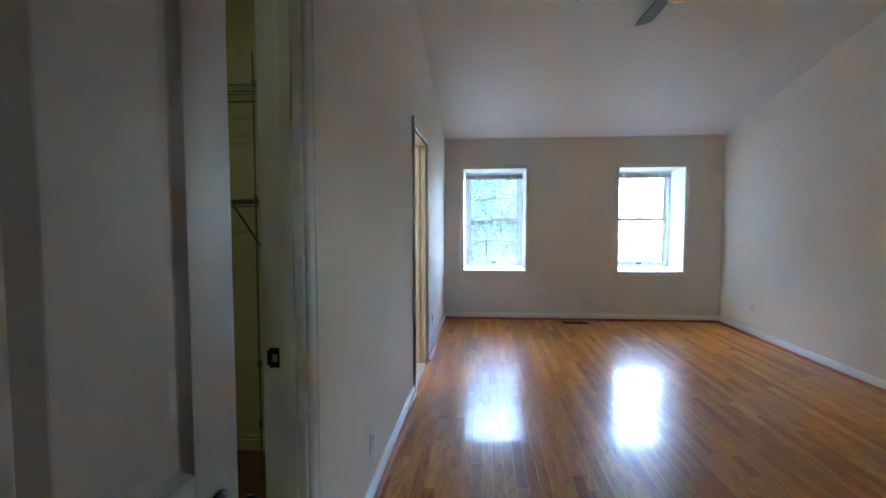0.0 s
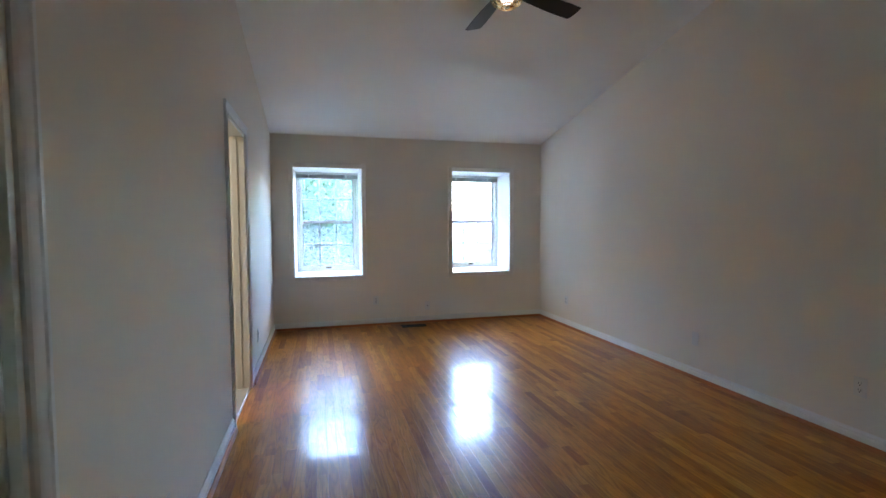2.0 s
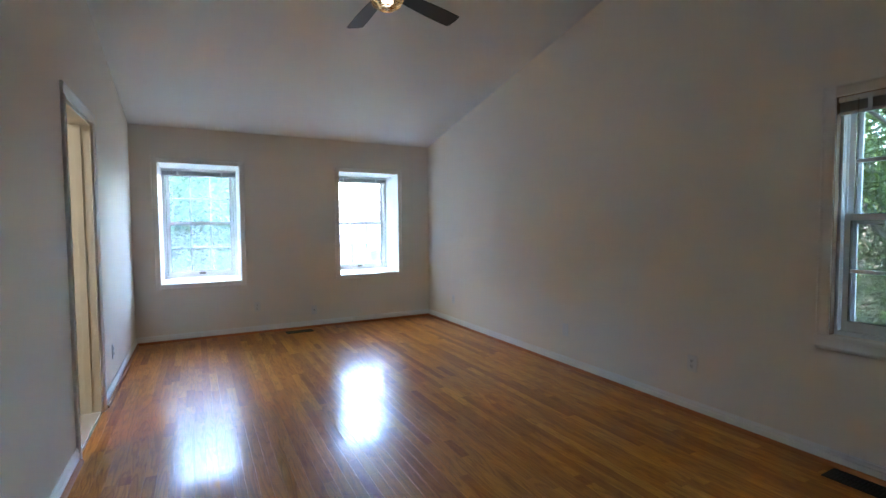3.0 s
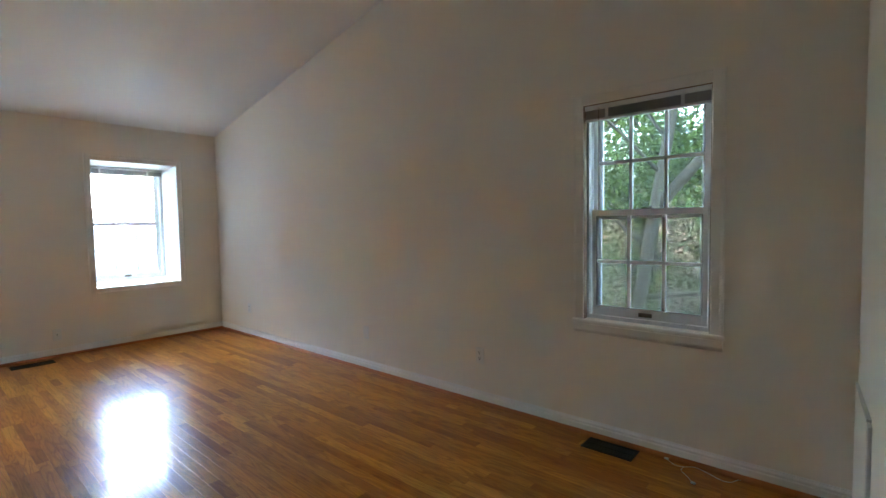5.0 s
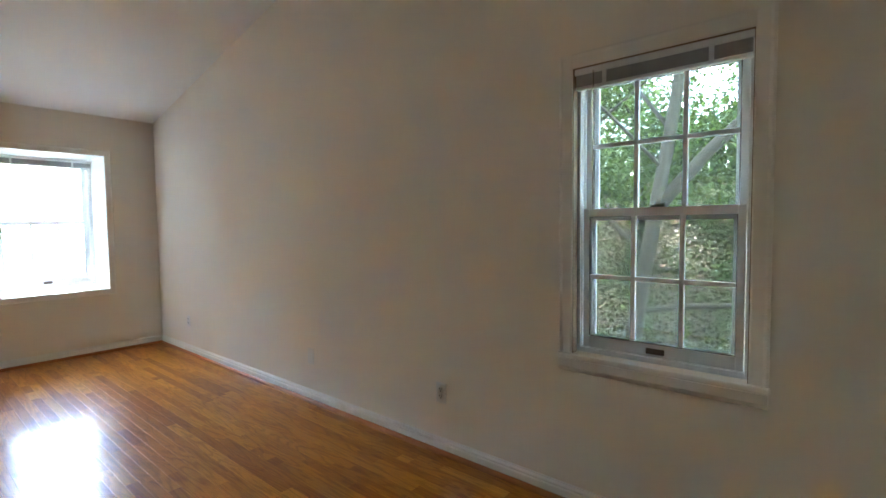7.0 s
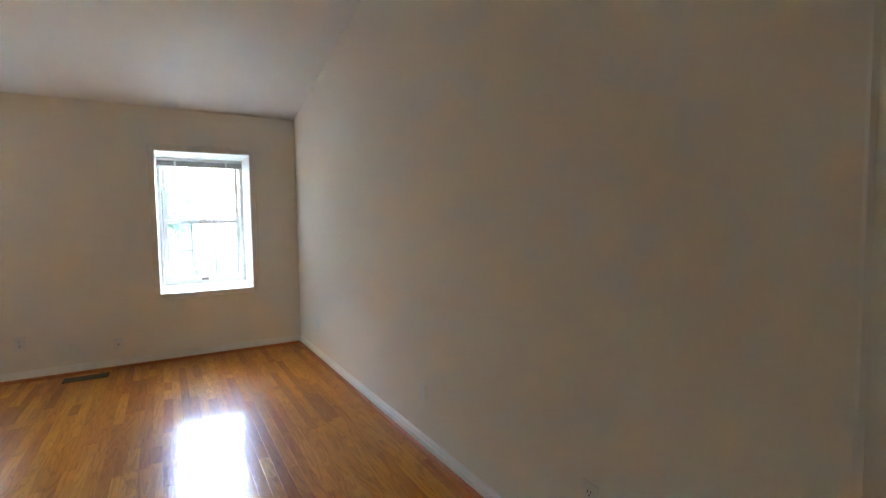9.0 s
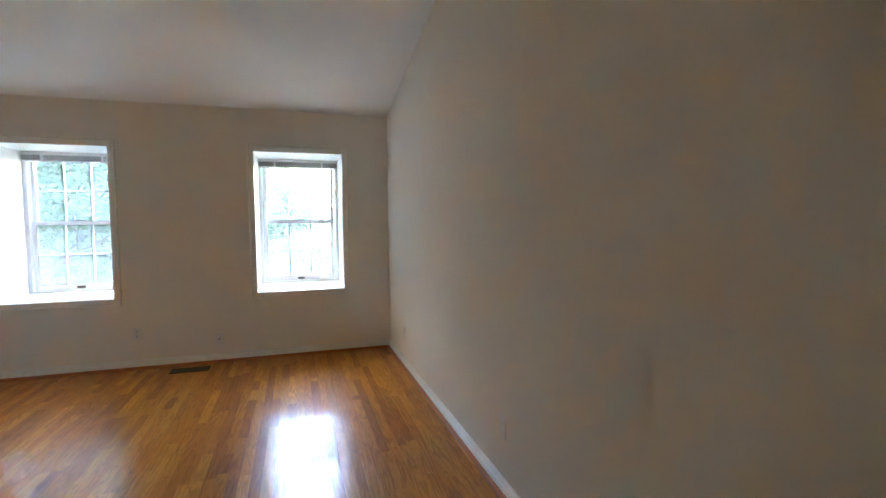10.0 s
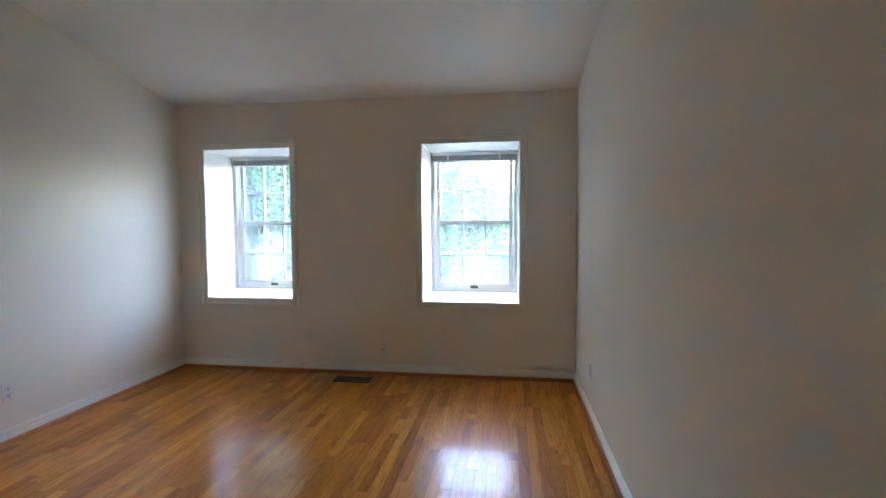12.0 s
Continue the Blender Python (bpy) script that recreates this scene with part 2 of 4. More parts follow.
def wall(name, at, us, vs, holes, thick, label, material=None, top=None):
    """An upright wall of cells between the stations us (along) and vs (up), less the cells inside holes; at(u, w, d) places it."""
    bm = bmesh.new()
    us, vs = sorted(set(us) | {h[i] for h in holes for i in (0, 1)}), sorted(set(vs) | {h[i] for h in holes for i in (2, 3)})
    solid = {}
    for i in range(len(us) - 1):
        for j in range(len(vs) - 1):
            u, v = (us[i] + us[i + 1]) / 2, (vs[j] + vs[j + 1]) / 2
            solid[i, j] = not any(h[0] < u < h[1] and h[2] < v < h[3] for h in holes)
    cache = {}

    def vert(i, j, d):
        if (i, j, d) not in cache:
            z = top(us[i]) if top and j == len(vs) - 1 else vs[j]
            cache[i, j, d] = bm.verts.new(at(us[i], z, d * thick))
        return cache[i, j, d]

    for (i, j), ok in solid.items():
        if not ok:
            continue
        for d in (0, 1):
            bm.faces.new([vert(a, b, d) for a, b in ((i, j), (i + 1, j), (i + 1, j + 1), (i, j + 1))])
        for (di, dj), (a, b) in (((-1, 0), ((i, j), (i, j + 1))), ((1, 0), ((i + 1, j), (i + 1, j + 1))), ((0, -1), ((i, j), (i + 1, j))), ((0, 1), ((i, j + 1), (i + 1, j + 1)))):
            if not solid.get((i + di, j + dj), False):
                bm.faces.new((vert(*a, 0), vert(*b, 0), vert(*b, 1), vert(*a, 1)))
    bmesh.ops.recalc_face_normals(bm, faces=bm.faces[:])
    return tagged(part(name, bm, material or WALL), label, "wall", kind="structure")


# window openings: along, along, sill, head
W1, W2, W3 = (0.255, 1.089, 0.655, 2.016), (2.288, 3.120, 0.652, 2.013), (1.678, 2.342, 0.697, 1.945)
BATH, CLOSET = (4.36, 5.095, -0.01, 2.005), (1.44, 2.200, -0.01, 2.03)
over = lambda y: ceil_at(y) + 0.03
wall("wall_north", lambda u, z, d: (u, FAR + d, z), [-0.12, RIGHT + 0.25], [-0.12, LOW + 0.02], [W1, W2], 0.53, "cream painted end wall with two deep window recesses")
wall("wall_east", lambda u, z, d: (RIGHT + d, u, z), [0.5, FAR], [-0.12, 2.3], [W3], 0.25, "long cream painted side wall with one window", top=over)
wall("wall_west", lambda u, z, d: (-d, u, z), [0.5, FAR], [-0.12, 2.3], [BATH, CLOSET], 0.12, "cream painted side wall with closet and bathroom doorways", top=over)
wall("wall_south", lambda u, z, d: (u, BACK - d, z), [NOOK, RIGHT], [-0.12, 3.72], [], 0.12, "cream painted return wall beside the entry")
wall("wall_nook", lambda u, z, d: (NOOK + d, u, z), [ENTRY, BACK - 0.12], [-0.12, 2.3], [], 0.12, "cream painted side wall of the entry nook", top=over)
wall("wall_entry", lambda u, z, d: (u, ENTRY - d, z), [0.0, NOOK + 0.12], [-0.12, 3.8], [(0.09, 0.89, -0.01, 2.04)], 0.12, "cream painted entry wall with a doorway")

bm = bmesh.new()
q = [bm.verts.new((x, y, ceil_at(y) + dz)) for dz in (0, 0.12) for x, y in ((-0.12, 0.4), (RIGHT + 0.25, 0.4), (RIGHT + 0.25, FAR + 0.53), (-0.12, FAR + 0.53))]
for f in ((3, 2, 1, 0), (4, 5, 6, 7), (0, 1, 5, 4), (1, 2, 6, 5), (2, 3, 7, 6), (3, 0, 4, 7)):
    bm.faces.new([q[i] for i in f])
tagged(part("ceiling", bm, CEIL), "white painted sloping ceiling, lowest over the end windows", "ceiling", kind="structure")

# unseen roof overhang outside the window wall, added to keep the high sun out
bm = bmesh.new()
q = [bm.verts.new((x, y, z)) for x in (-0.5, RIGHT + 0.65) for y, z in ((FAR + 0.532, LOW + 0.02), (FAR + 0.532, LOW - 0.06), (FAR + 1.11, LOW - 0.20), (FAR + 1.11, LOW - 0.06))]
for f in ((0, 1, 2, 3), (7, 6, 5, 4), (0, 4, 5, 1), (1, 5, 6, 2), (2, 6, 7, 3), (3, 7, 4, 0)):
    bm.faces.new([q[i] for i in f])
tagged(part("eave", bm, TRIM), "unseen white painted boxed eave, added to shade the end windows", "roof", kind="structure")

# hall behind the entry, bathroom and closet shells
def shell(prefix, x0, x1, y0, y1, h, material, floor_material, skip, what):
    sides = {"west": (x0 - 0.1, x0, y0, y1, 0, h), "east": (x1, x1 + 0.1, y0, y1, 0, h), "south": (x0 - 0.1, x1 + 0.1, y0 - 0.1, y0, 0, h), "north": (x0 - 0.1, x1 + 0.1, y1, y1 + 0.1, 0, h)}
    for k, s in sides.items():
        if k not in skip:
            tagged(part(f"wall_{prefix}_{k}", boxes(s), material), f"plain painted {what} wall", "wall", kind="structure")
    tagged(part(f"floor_{prefix}", boxes((x0 - 0.1, x1 + 0.1, y0 - 0.1, y1 + 0.1, -0.12, 0.0)), floor_material), f"{what} floor", "floor", kind="structure")
    tagged(part(f"ceiling_{prefix}", boxes((x0 - 0.1, x1 + 0.1, y0 - 0.1, y1 + 0.1, h, h + 0.1)), CEIL), f"white {what} ceiling", "ceiling", kind="structure")


shell("hall", -0.6, 1.9, -1.6, 0.5, 2.4, WALL, CARPET, ("north",), "hall")
part("wall_hall_north", boxes((-0.6, 0.09, 0.5, 0.62, 0, 2.4), (0.89, 1.9, 0.5, 0.62, 0, 2.4), (0.09, 0.89, 0.5, 0.62, 2.04, 2.4)), WALL)
tagged(bpy.data.objects["wall_hall_north"], "plain painted hall wall", "wall", kind="structure")
shell("closet", -1.55, -0.12, 1.15, 3.40, 2.6, CLOSETW, CARPET, ("east",), "closet")
shell("bathroom", -2.2, -0.12, 3.62, 6.3, 2.4, BATHW, BATHT, ("east",), "bathroom")


# door casings, jambs, thresholds
CASING = [(0, 0), (0.066, 0), (0.066, 0.012), (0.060, 0.019), (0.048, 0.019), (0.043, 0.015), (0.020, 0.012), (0.014, 0.016), (0.006, 0.014), (0, 0.008)]


def doorway(name, y0, y1, h, label, marble, s0=-0.09, s1=-0.052):
    """Painted casing round an opening of the west wall, with jamb, stop and threshold."""
    base = tagged(empty(name, pose(0, (y0 + y1) / 2, 0)), label, "doorway", kind="structure")
    inv = base.matrix_world.inverted()

    def put(nm, bm, m, lab=""):
        bm.transform(inv)
        return part(nm, bm, m, base, lab)

    e = 0.006
    put("casing", prism(CASING, 0, h + e, lambda u, v, s: (v, y0 - e - u, s)), TRIM)
    put("casing", prism(CASING, 0, h + e, lambda u, v, s: (v, y1 + e + u, s)), TRIM)
    put("head_casing", prism(CASING, y0 - 0.072, y1 + 0.072, lambda u, v, s: (v * 1.02, s, h + e + u)), TRIM)
    put("jamb", boxes((-0.122, 0.002, y0, y0 + 0.018, 0, h), (s0, s1, y0 + 0.018, y0 + 0.029, 0, h), bevel=0.0015), TRIM)
    put("jamb", boxes((-0.122, 0.002, y1 - 0.018, y1, 0, h), (s0, s1, y1 - 0.029, y1 - 0.018, 0, h), bevel=0.0015), TRIM)
    put("head_jamb", boxes((-0.122, 0.002, y0 + 0.018, y1 - 0.018, h - 0.018, h), bevel=0.0015), TRIM)
    if marble:
        put("threshold", boxes((-0.13, -0.004, y0 + 0.019, y1 - 0.019, -0.001, 0.014), bevel=0.003), MARBLE, "veined white marble threshold")
    return base


doorway("door_opening_1", *BATH[:2], 2.005, "white moulded casing of the bathroom doorway", True)
closet_door = doorway("door_opening_2", *CLOSET[:2], 2.03, "white moulded casing of the closet doorway with a dark strike plate", False, -0.055, -0.02)

strike = empty("strike_plate", pose(-0.086, CLOSET[1] - 0.0184, 0.906))
tagged(strike, "black metal strike plate with a worn latch hole", "strike plate")
bm = boxes((-0.015, 0.015, -0.003, 0, -0.029, 0.029), bevel=0.001)
part("plate", bm, BLACK, strike)
part("lip", boxes((-0.022, -0.0152, -0.004, 0, -0.022, 0.022), bevel=0.001), BLACK, strike)
part("latch_hole", boxes((-0.006, 0.009, -0.0042, -0.0031, -0.011, 0.011)), STEEL, strike, "bare metal latch hole")

# baseboards with an oak shoe
BASE = [(0, 0), (0.014, 0), (0.014, 0.055), (0.0125, 0.058), (0.009, 0.060), (0.009, 0.065), (0.0125, 0.068), (0.013, 0.072), (0.010, 0.078), (0.0055, 0.082), (0.005, 0.088), (0, 0.088)]
SHOEP = [(0.0142, 0.0005), (0.032, 0.0005), (0.0315, 0.010), (0.028, 0.018), (0.021, 0.024), (0.0142, 0.0255)]
def skirting(a, b, way):
    tagged(part("baseboard", prism(BASE, a, b, way), TRIM), "white painted moulded baseboard", "baseboard", kind="structure")
    tagged(part("shoe_moulding", prism(SHOEP, a, b, way), SHOE), "orange oak shoe moulding along the baseboard", "trim", kind="structure")


skirting(0, RIGHT, lambda u, v, s: (s, FAR - u, v))
skirting(BACK, FAR - 0.031, lambda u, v, s: (RIGHT - u, s, v))
skirting(BATH[1] + 0.073, FAR - 0.031, lambda u, v, s: (u, s, v))
skirting(CLOSET[1] + 0.073, BATH[0] - 0.073, lambda u, v, s: (u, s, v))
skirting(ENTRY, CLOSET[0] - 0.073, lambda u, v, s: (u, s, v))
skirting(NOOK, 2.42, lambda u, v, s: (s, BACK + u, v))
tagged(part("baseboard_closet", prism(BASE, -1.55, -0.121, lambda u, v, s: (s, 3.40 - u, v * 1.1)), CLOSETW), "painted closet baseboard", "baseboard", kind="structure")


# double-hung windows
def window(name, m, w, h, label, grille=0.018, glass=None, pane_at=0.014, f=0.032, st=0.036):
    """A double-hung vinyl window with six lites a sash, its frame's inner face at y = 0, looking along +y; x across, z up from the sill."""
    win = tagged(empty(name, m), label, "window", kind="structure")
    part("window_frame", boxes((0, f, 0, 0.085, 0, h), (w - f, w, 0, 0.085, 0, h), (f, w - f, 0, 0.085, h - f, h), (f, w - f, 0, 0.085, 0, 0.022), bevel=0.002), VINYL, win)
    part("jamb_track", boxes((f, f + 0.002, 0.012, 0.02, 0.03, h - f), (w - f - 0.002, w - f, 0.012, 0.02, 0.03, h - f), (f, f + 0.002, 0.044, 0.05, 0.03, h - f), (w - f - 0.002, w - f, 0.044, 0.05, 0.03, h - f)), VINYL, win)
    mid = h * 0.5
    part("insect_screen", boxes((f + 0.004, w - f - 0.004, 0.0800, 0.0806, 0.024, mid - 0.012)), SCREEN, win, "fine grey insect screen outside the lower sash")
    for which, z0, z1, y0 in (("lower_sash", 0.022, mid + 0.018, 0.021), ("upper_sash", mid - 0.018, h - f, 0.0505)):
        x0, x1, y1 = f + 0.0065, w - f - 0.0065, y0 + 0.028
        bot, top = (0.052 if which == "lower_sash" else 0.034), 0.034
        sash = part(which, boxes((x0, x0 + st, y0, y1, z0, z1), (x1 - st, x1, y0, y1, z0, z1), (x0 + st, x1 - st, y0 + 0.001, y1 - 0.001, z0, z0 + bot), (x0 + st, x1 - st, y0 + 0.001, y1 - 0.001, z1 - top, z1), bevel=0.0018), VINYL, win)
        gx0, gx1, gz0, gz1 = x0 + st, x1 - st, z0 + bot, z1 - top
        for i in (1, 2):
            c = gx0 + (gx1 - gx0) * i / 3
            part("muntin", boxes((c - grille / 2, c + grille / 2, y0 + 0.004, y1 - 0.004, gz0, gz1), bevel=0.002), VINYL, sash)
        c = (gz0 + gz1) / 2
        part("muntin", boxes((gx0, gx1, y0 + 0.0045, y1 - 0.0045, c - grille / 2, c + grille / 2), bevel=0.002), VINYL, sash)
        bm, gy = bmesh.new(), y0 + pane_at
        bm.faces.new([bm.verts.new(v) for v in ((gx0 - 0.004, gy, gz0 - 0.004), (gx1 + 0.004, gy, gz0 - 0.004), (gx1 + 0.004, gy, gz1 + 0.004), (gx0 - 0.004, gy, gz1 + 0.004))])
        pane = part("pane", bm, glass or GLASS, sash)
        if glass:
            pane.visible_shadow = False
        else:
            lip = 0.018
            part("glazing_stop", boxes((gx0 - 0.003, gx0 + lip, gy + 0.008, gy + 0.020, gz0, gz1), (gx1 - lip, gx1 + 0.003, gy + 0.008, gy + 0.020, gz0, gz1),
                                       (gx0 + lip, gx1 - lip, gy + 0.008, gy + 0.020, gz1 - lip, gz1 + 0.003)), VINYL, sash)
        part("gasket", boxes((gx0, gx0 + 0.003, y0 + 0.002, y1 - 0.002, gz0, gz1), (gx1 - 0.003, gx1, y0 + 0.002, y1 - 0.002, gz0, gz1), (gx0, gx1, y0 + 0.002, y1 - 0.002, gz0, gz0 + 0.003)), BRASSY, sash)
        if which == "lower_sash":
            part("sash_lift", boxes(((x0 + x1) / 2 - 0.036, (x0 + x1) / 2 + 0.036, y0 - 0.006, y0, z0 + 0.012, z0 + 0.036), bevel=0.002), BRASSY, sash, "dark metal sash lift")
            part("sash_lock", boxes(((x0 + x1) / 2 - 0.028, (x0 + x1) / 2 + 0.028, y0 + 0.004, y1 - 0.004, z1, z1 + 0.009), ((x0 + x1) / 2 - 0.006, (x0 + x1) / 2 + 0.03, y0, y0 + 0.014, z1 + 0.009, z1 + 0.014), bevel=0.002), BRASSY, sash, "dark metal sash lock")
    return win


def blind(m, w, label, wand=True):
    """A mini blind drawn right up: head rail, stacked slats, bottom rail, cord guides and tilt wand."""
    b = tagged(empty("mini_blind", m), label, "window blind", group="raised mini blinds")
    part("head_rail", boxes((0, w, -0.027, 0, -0.026, 0), bevel=0.002), VINYL, b, "white head rail")
    slats = [(0.006, w - 0.006, -0.026 + 0.001 * (i % 3), -0.001, -0.028 - 0.0026 * i - 0.0016, -0.028 - 0.0026 * i) for i in range(18)]
    for s in slats:
        part("slat", boxes(s), BLIND, b)
    part("bottom_rail", boxes((0.004, w - 0.004, -0.0265, -0.001, -0.090, -0.076), bevel=0.003), VINYL, b)
    for x in (w * 0.2, w * 0.8):
        part("ladder_clip", boxes((x - 0.009, x + 0.009, -0.0295, -0.0275, -0.090, -0.012), bevel=0.001), VINYL, b)
    if wand:
        part("tilt_wand", tube([(w * 0.13, -0.032, -0.02), (w * 0.13, -0.034, -0.3), (w * 0.131, -0.033, -0.58)], 0.0035, 6), CRYSTAL, b, "clear plastic tilt wand")
    return b


def reveal(name, parent, o, back, depth):
    """Painted boards lining a deep recess: o and back are (x0, x1, z0, z1) at the room and at the window."""
    (a0, a1, b0, b1), (c0, c1, d0, d1), t = o, back, 0.002
    inner = [(a0 + t, FAR - 0.003, b0 + t), (a1 - t, FAR - 0.003, b0 + t), (a1 - t, FAR - 0.003, b1 - t), (a0 + t, FAR - 0.003, b1 - t)]
    outer = [(c0, FAR + depth, d0), (c1, FAR + depth, d0), (c1, FAR + depth, d1), (c0, FAR + depth, d1)]
    for i, nm in enumerate(("stool", "side_board", "head_board", "side_board")):
        j = (i + 1) % 4
        bm = bmesh.new()
        quad = [Vector(inner[i]), Vector(inner[j]), Vector(outer[j]), Vector(outer[i])]
        n = (quad[1] - quad[0]).cross(quad[3] - quad[0]).normalized()
        mid = Vector(((a0 + a1) / 2, FAR, (b0 + b1) / 2))
        if n.dot(mid - quad[0]) > 0:
            n = -n
        vs = [bm.verts.new(v) for v in quad] + [bm.verts.new(v + n * 0.0018) for v in quad]
        for f in ((0, 1, 2, 3), (4, 5, 6, 7), (0, 1, 5, 4), (1, 2, 6, 5), (2, 3, 7, 6), (3, 0, 4, 7)):
            bm.faces.new([vs[k] for k in f])
        bmesh.ops.recalc_face_normals(bm, faces=bm.faces[:])
        bm.transform(parent.matrix_world.inverted())
        part(nm, bm, TRIM, parent)


FLAT = [(0, 0), (0.058, 0), (0.058, 0.014), (0.050, 0.018), (0.040, 0.012), (0.006, 0.010), (0, 0.006)]


def picture_casing(parent, o, at, profile, bottom):
    """Casing boards round an opening (a0, a1, z0, z1); at(along, out, up) places them."""
    a0, a1, z0, z1 = o
    inv = parent.matrix_world.inverted()
    lo = z0 - (0.058 if bottom else 0)
    for nm, bm in (("casing", prism(profile, lo, z1 + 0.058, lambda u, v, s: at(a0 - u, v, s))), ("casing", prism(profile, lo, z1 + 0.058, lambda u, v, s: at(a1 + u, v, s))),
                   ("head_casing", prism(profile, a0, a1, lambda u, v, s: at(s, v, z1 + u)))):
        bm.transform(inv)
        part(nm, bm, CASE, parent)
    if bottom:
        bm = prism(profile, a0, a1, lambda u, v, s: at(s, v, z0 - u))
        bm.transform(inv)
        part("apron", bm, CASE, parent)


DEEP = 0.435
for k, (o, back) in enumerate(((W1, (0.271, 1.082, 0.684, 2.004)), (W2, (2.299, 3.108, 0.681, 2.001)))):
    win = window(f"window_{k + 1}", pose(back[0], FAR + DEEP, back[2]), back[1] - back[0], back[3] - back[2], "white double-hung window with six-lite sashes in a deep white recess", 0.012, HAZY, 0.003)
    reveal("reveal", win, o, back, DEEP)
    picture_casing(win, o, lambda a, v, s: (a, FAR - v, s), FLAT, True)
    # closes the gap between lining and masonry round the unit
    bm = boxes((o[0], back[0], FAR + DEEP + 0.004, FAR + 0.526, o[2], o[3]), (back[1], o[1], FAR + DEEP + 0.004, FAR + 0.526, o[2], o[3]), (back[0], back[1], FAR + DEEP + 0.004, FAR + 0.526, o[2], back[2]), (back[0], back[1], FAR + DEEP + 0.004, FAR + 0.526, back[3], o[3]))
    bm.transform(win.matrix_world.inverted())
    part("packing", bm, VINYL, win)
    blind(pose(back[0] + 0.004, FAR + DEEP - 0.004, back[3] - 0.004), back[1] - back[0] - 0.008, "white mini blind drawn up under the window recess head")

win = window("window_3", pose(RIGHT + 0.045, W3[1], W3[2], 0, 0, -90), W3[1] - W3[0], W3[3] - W3[2], "white double-hung window with six-lite sashes and moulded casing, tree outside", 0.018, pane_at=0.026, f=0.017, st=0.026)
picture_casing(win, W3, lambda a, v, s: (RIGHT - v, a, s), [(u * 1.05, v * 0.62) for u, v in FLAT], False)
inv = win.matrix_world.inverted()
bm = boxes((RIGHT - 0.018, RIGHT + 0.04, W3[0] - 0.066, W3[1] + 0.066, W3[2] - 0.026, W3[2] - 0.001), bevel=0.006)
bm.transform(inv)
part("stool", bm, CASE, win)
bm = prism([(0, 0), (0.014, 0), (0.014, -0.035), (0.008, -0.05), (0, -0.055)], W3[0] - 0.06, W3[1] + 0.06, lambda u, v, s: (RIGHT - u, s, W3[2] - 0.027 + v))
bm.transform(inv)
part("apron", bm, CASE, win)
# thin brown strips between the tree window's casing and frame
bm = boxes((RIGHT + 0.001, RIGHT + 0.044, W3[0], W3[0] + 0.003, W3[2], W3[3]), (RIGHT + 0.001, RIGHT + 0.044, W3[1] - 0.003, W3[1], W3[2], W3[3]), (RIGHT + 0.001, RIGHT + 0.044, W3[0] + 0.003, W3[1] - 0.003, W3[3] - 0.003, W3[3]))
bm.transform(inv)
part("jamb_liner", bm, JAMBW, win, "thin brown jamb liner")
blind(pose(RIGHT + 0.034, W3[1] - 0.004, W3[3] - 0.004, 0, 0, -90), W3[1] - W3[0] - 0.008, "grey-white mini blind drawn up over the tree window")


# wall plates
def plate(kind, m, label):
    """A wall plate facing +y' (local -y towards the room), about its centre."""
    names = {"outlet": "wall_outlet", "jack": "cable_outlet", "blank": "blank_plate"}
    ob = tagged(empty(names[kind], m), label, "outlet", group="wall plates")
    part("cover", boxes((-0.035, 0.035, -0.006, 0, -0.057, 0.057), bevel=0.0025), PLATE, ob)
    if kind == "outlet":
        for z in (0.020, -0.020):
            bm = bmesh.new()
            bmesh.ops.create_cone(bm, cap_ends=True, segments=20, radius1=0.0165, radius2=0.016, depth=0.003, matrix=Matrix.Translation((0, -0.0072, z)) @ Matrix.Rotation(radians(90), 4, "X"))
            face = part("receptacle", bm, PLATE, ob)
            for x in (-0.0065, 0.0065):
                part("slot", boxes((x - 0.0014, x + 0.0014, -0.0096, -0.0085, z - 0.001, z + 0.009)), DARK, face)
            part("ground_hole", boxes((-0.0025, 0.0025, -0.0096, -0.0085, z - 0.011, z - 0.005)), DARK, face)
        part("screw", boxes((-0.003, 0.003, -0.0075, -0.006, -0.003, 0.003), bevel=0.001), PLATE, ob)
    elif kind == "jack":
        bm = bmesh.new()
        bmesh.ops.create_cone(bm, cap_ends=True, segments=12, radius1=0.0055, radius2=0.0048, depth=0.011, matrix=Matrix.Translation((0, -0.011, 0.0)) @ Matrix.Rotation(radians(90), 4, "X"))
        part("jack", bm, BRASSY, ob, "dark coaxial jack")
    else:
        for z in (0.03, -0.03):
            part("screw", boxes((-0.003, 0.003, -0.0075, -0.006, z - 0.003, z + 0.003), bevel=0.001), PLATE, ob)
    return ob


plate("outlet", pose(1.254, FAR, 0.324), "white duplex outlet on the window wall")
plate("jack", pose(1.937, FAR, 0.224), "white cable jack plate on the window wall")
plate("outlet", pose(RIGHT, 6.45, 0.33, 0, 0, -90), "white duplex outlet near the room corner")
plate("blank", pose(RIGHT, 4.345, 0.335, 0, 0, -90), "white blank wall plate with a shadowed edge")
plate("outlet", pose(RIGHT, 3.11, 0.342, 0, 0, -90), "white duplex outlet beside the tree window")
plate("outlet", pose(0, 5.62, 0.31, 0, 0, 90), "white duplex outlet past the bathroom doorway")
plate("outlet", pose(0, 2.98, 0.275, 0, 0, 90), "white duplex outlet between closet and bathroom doorways")


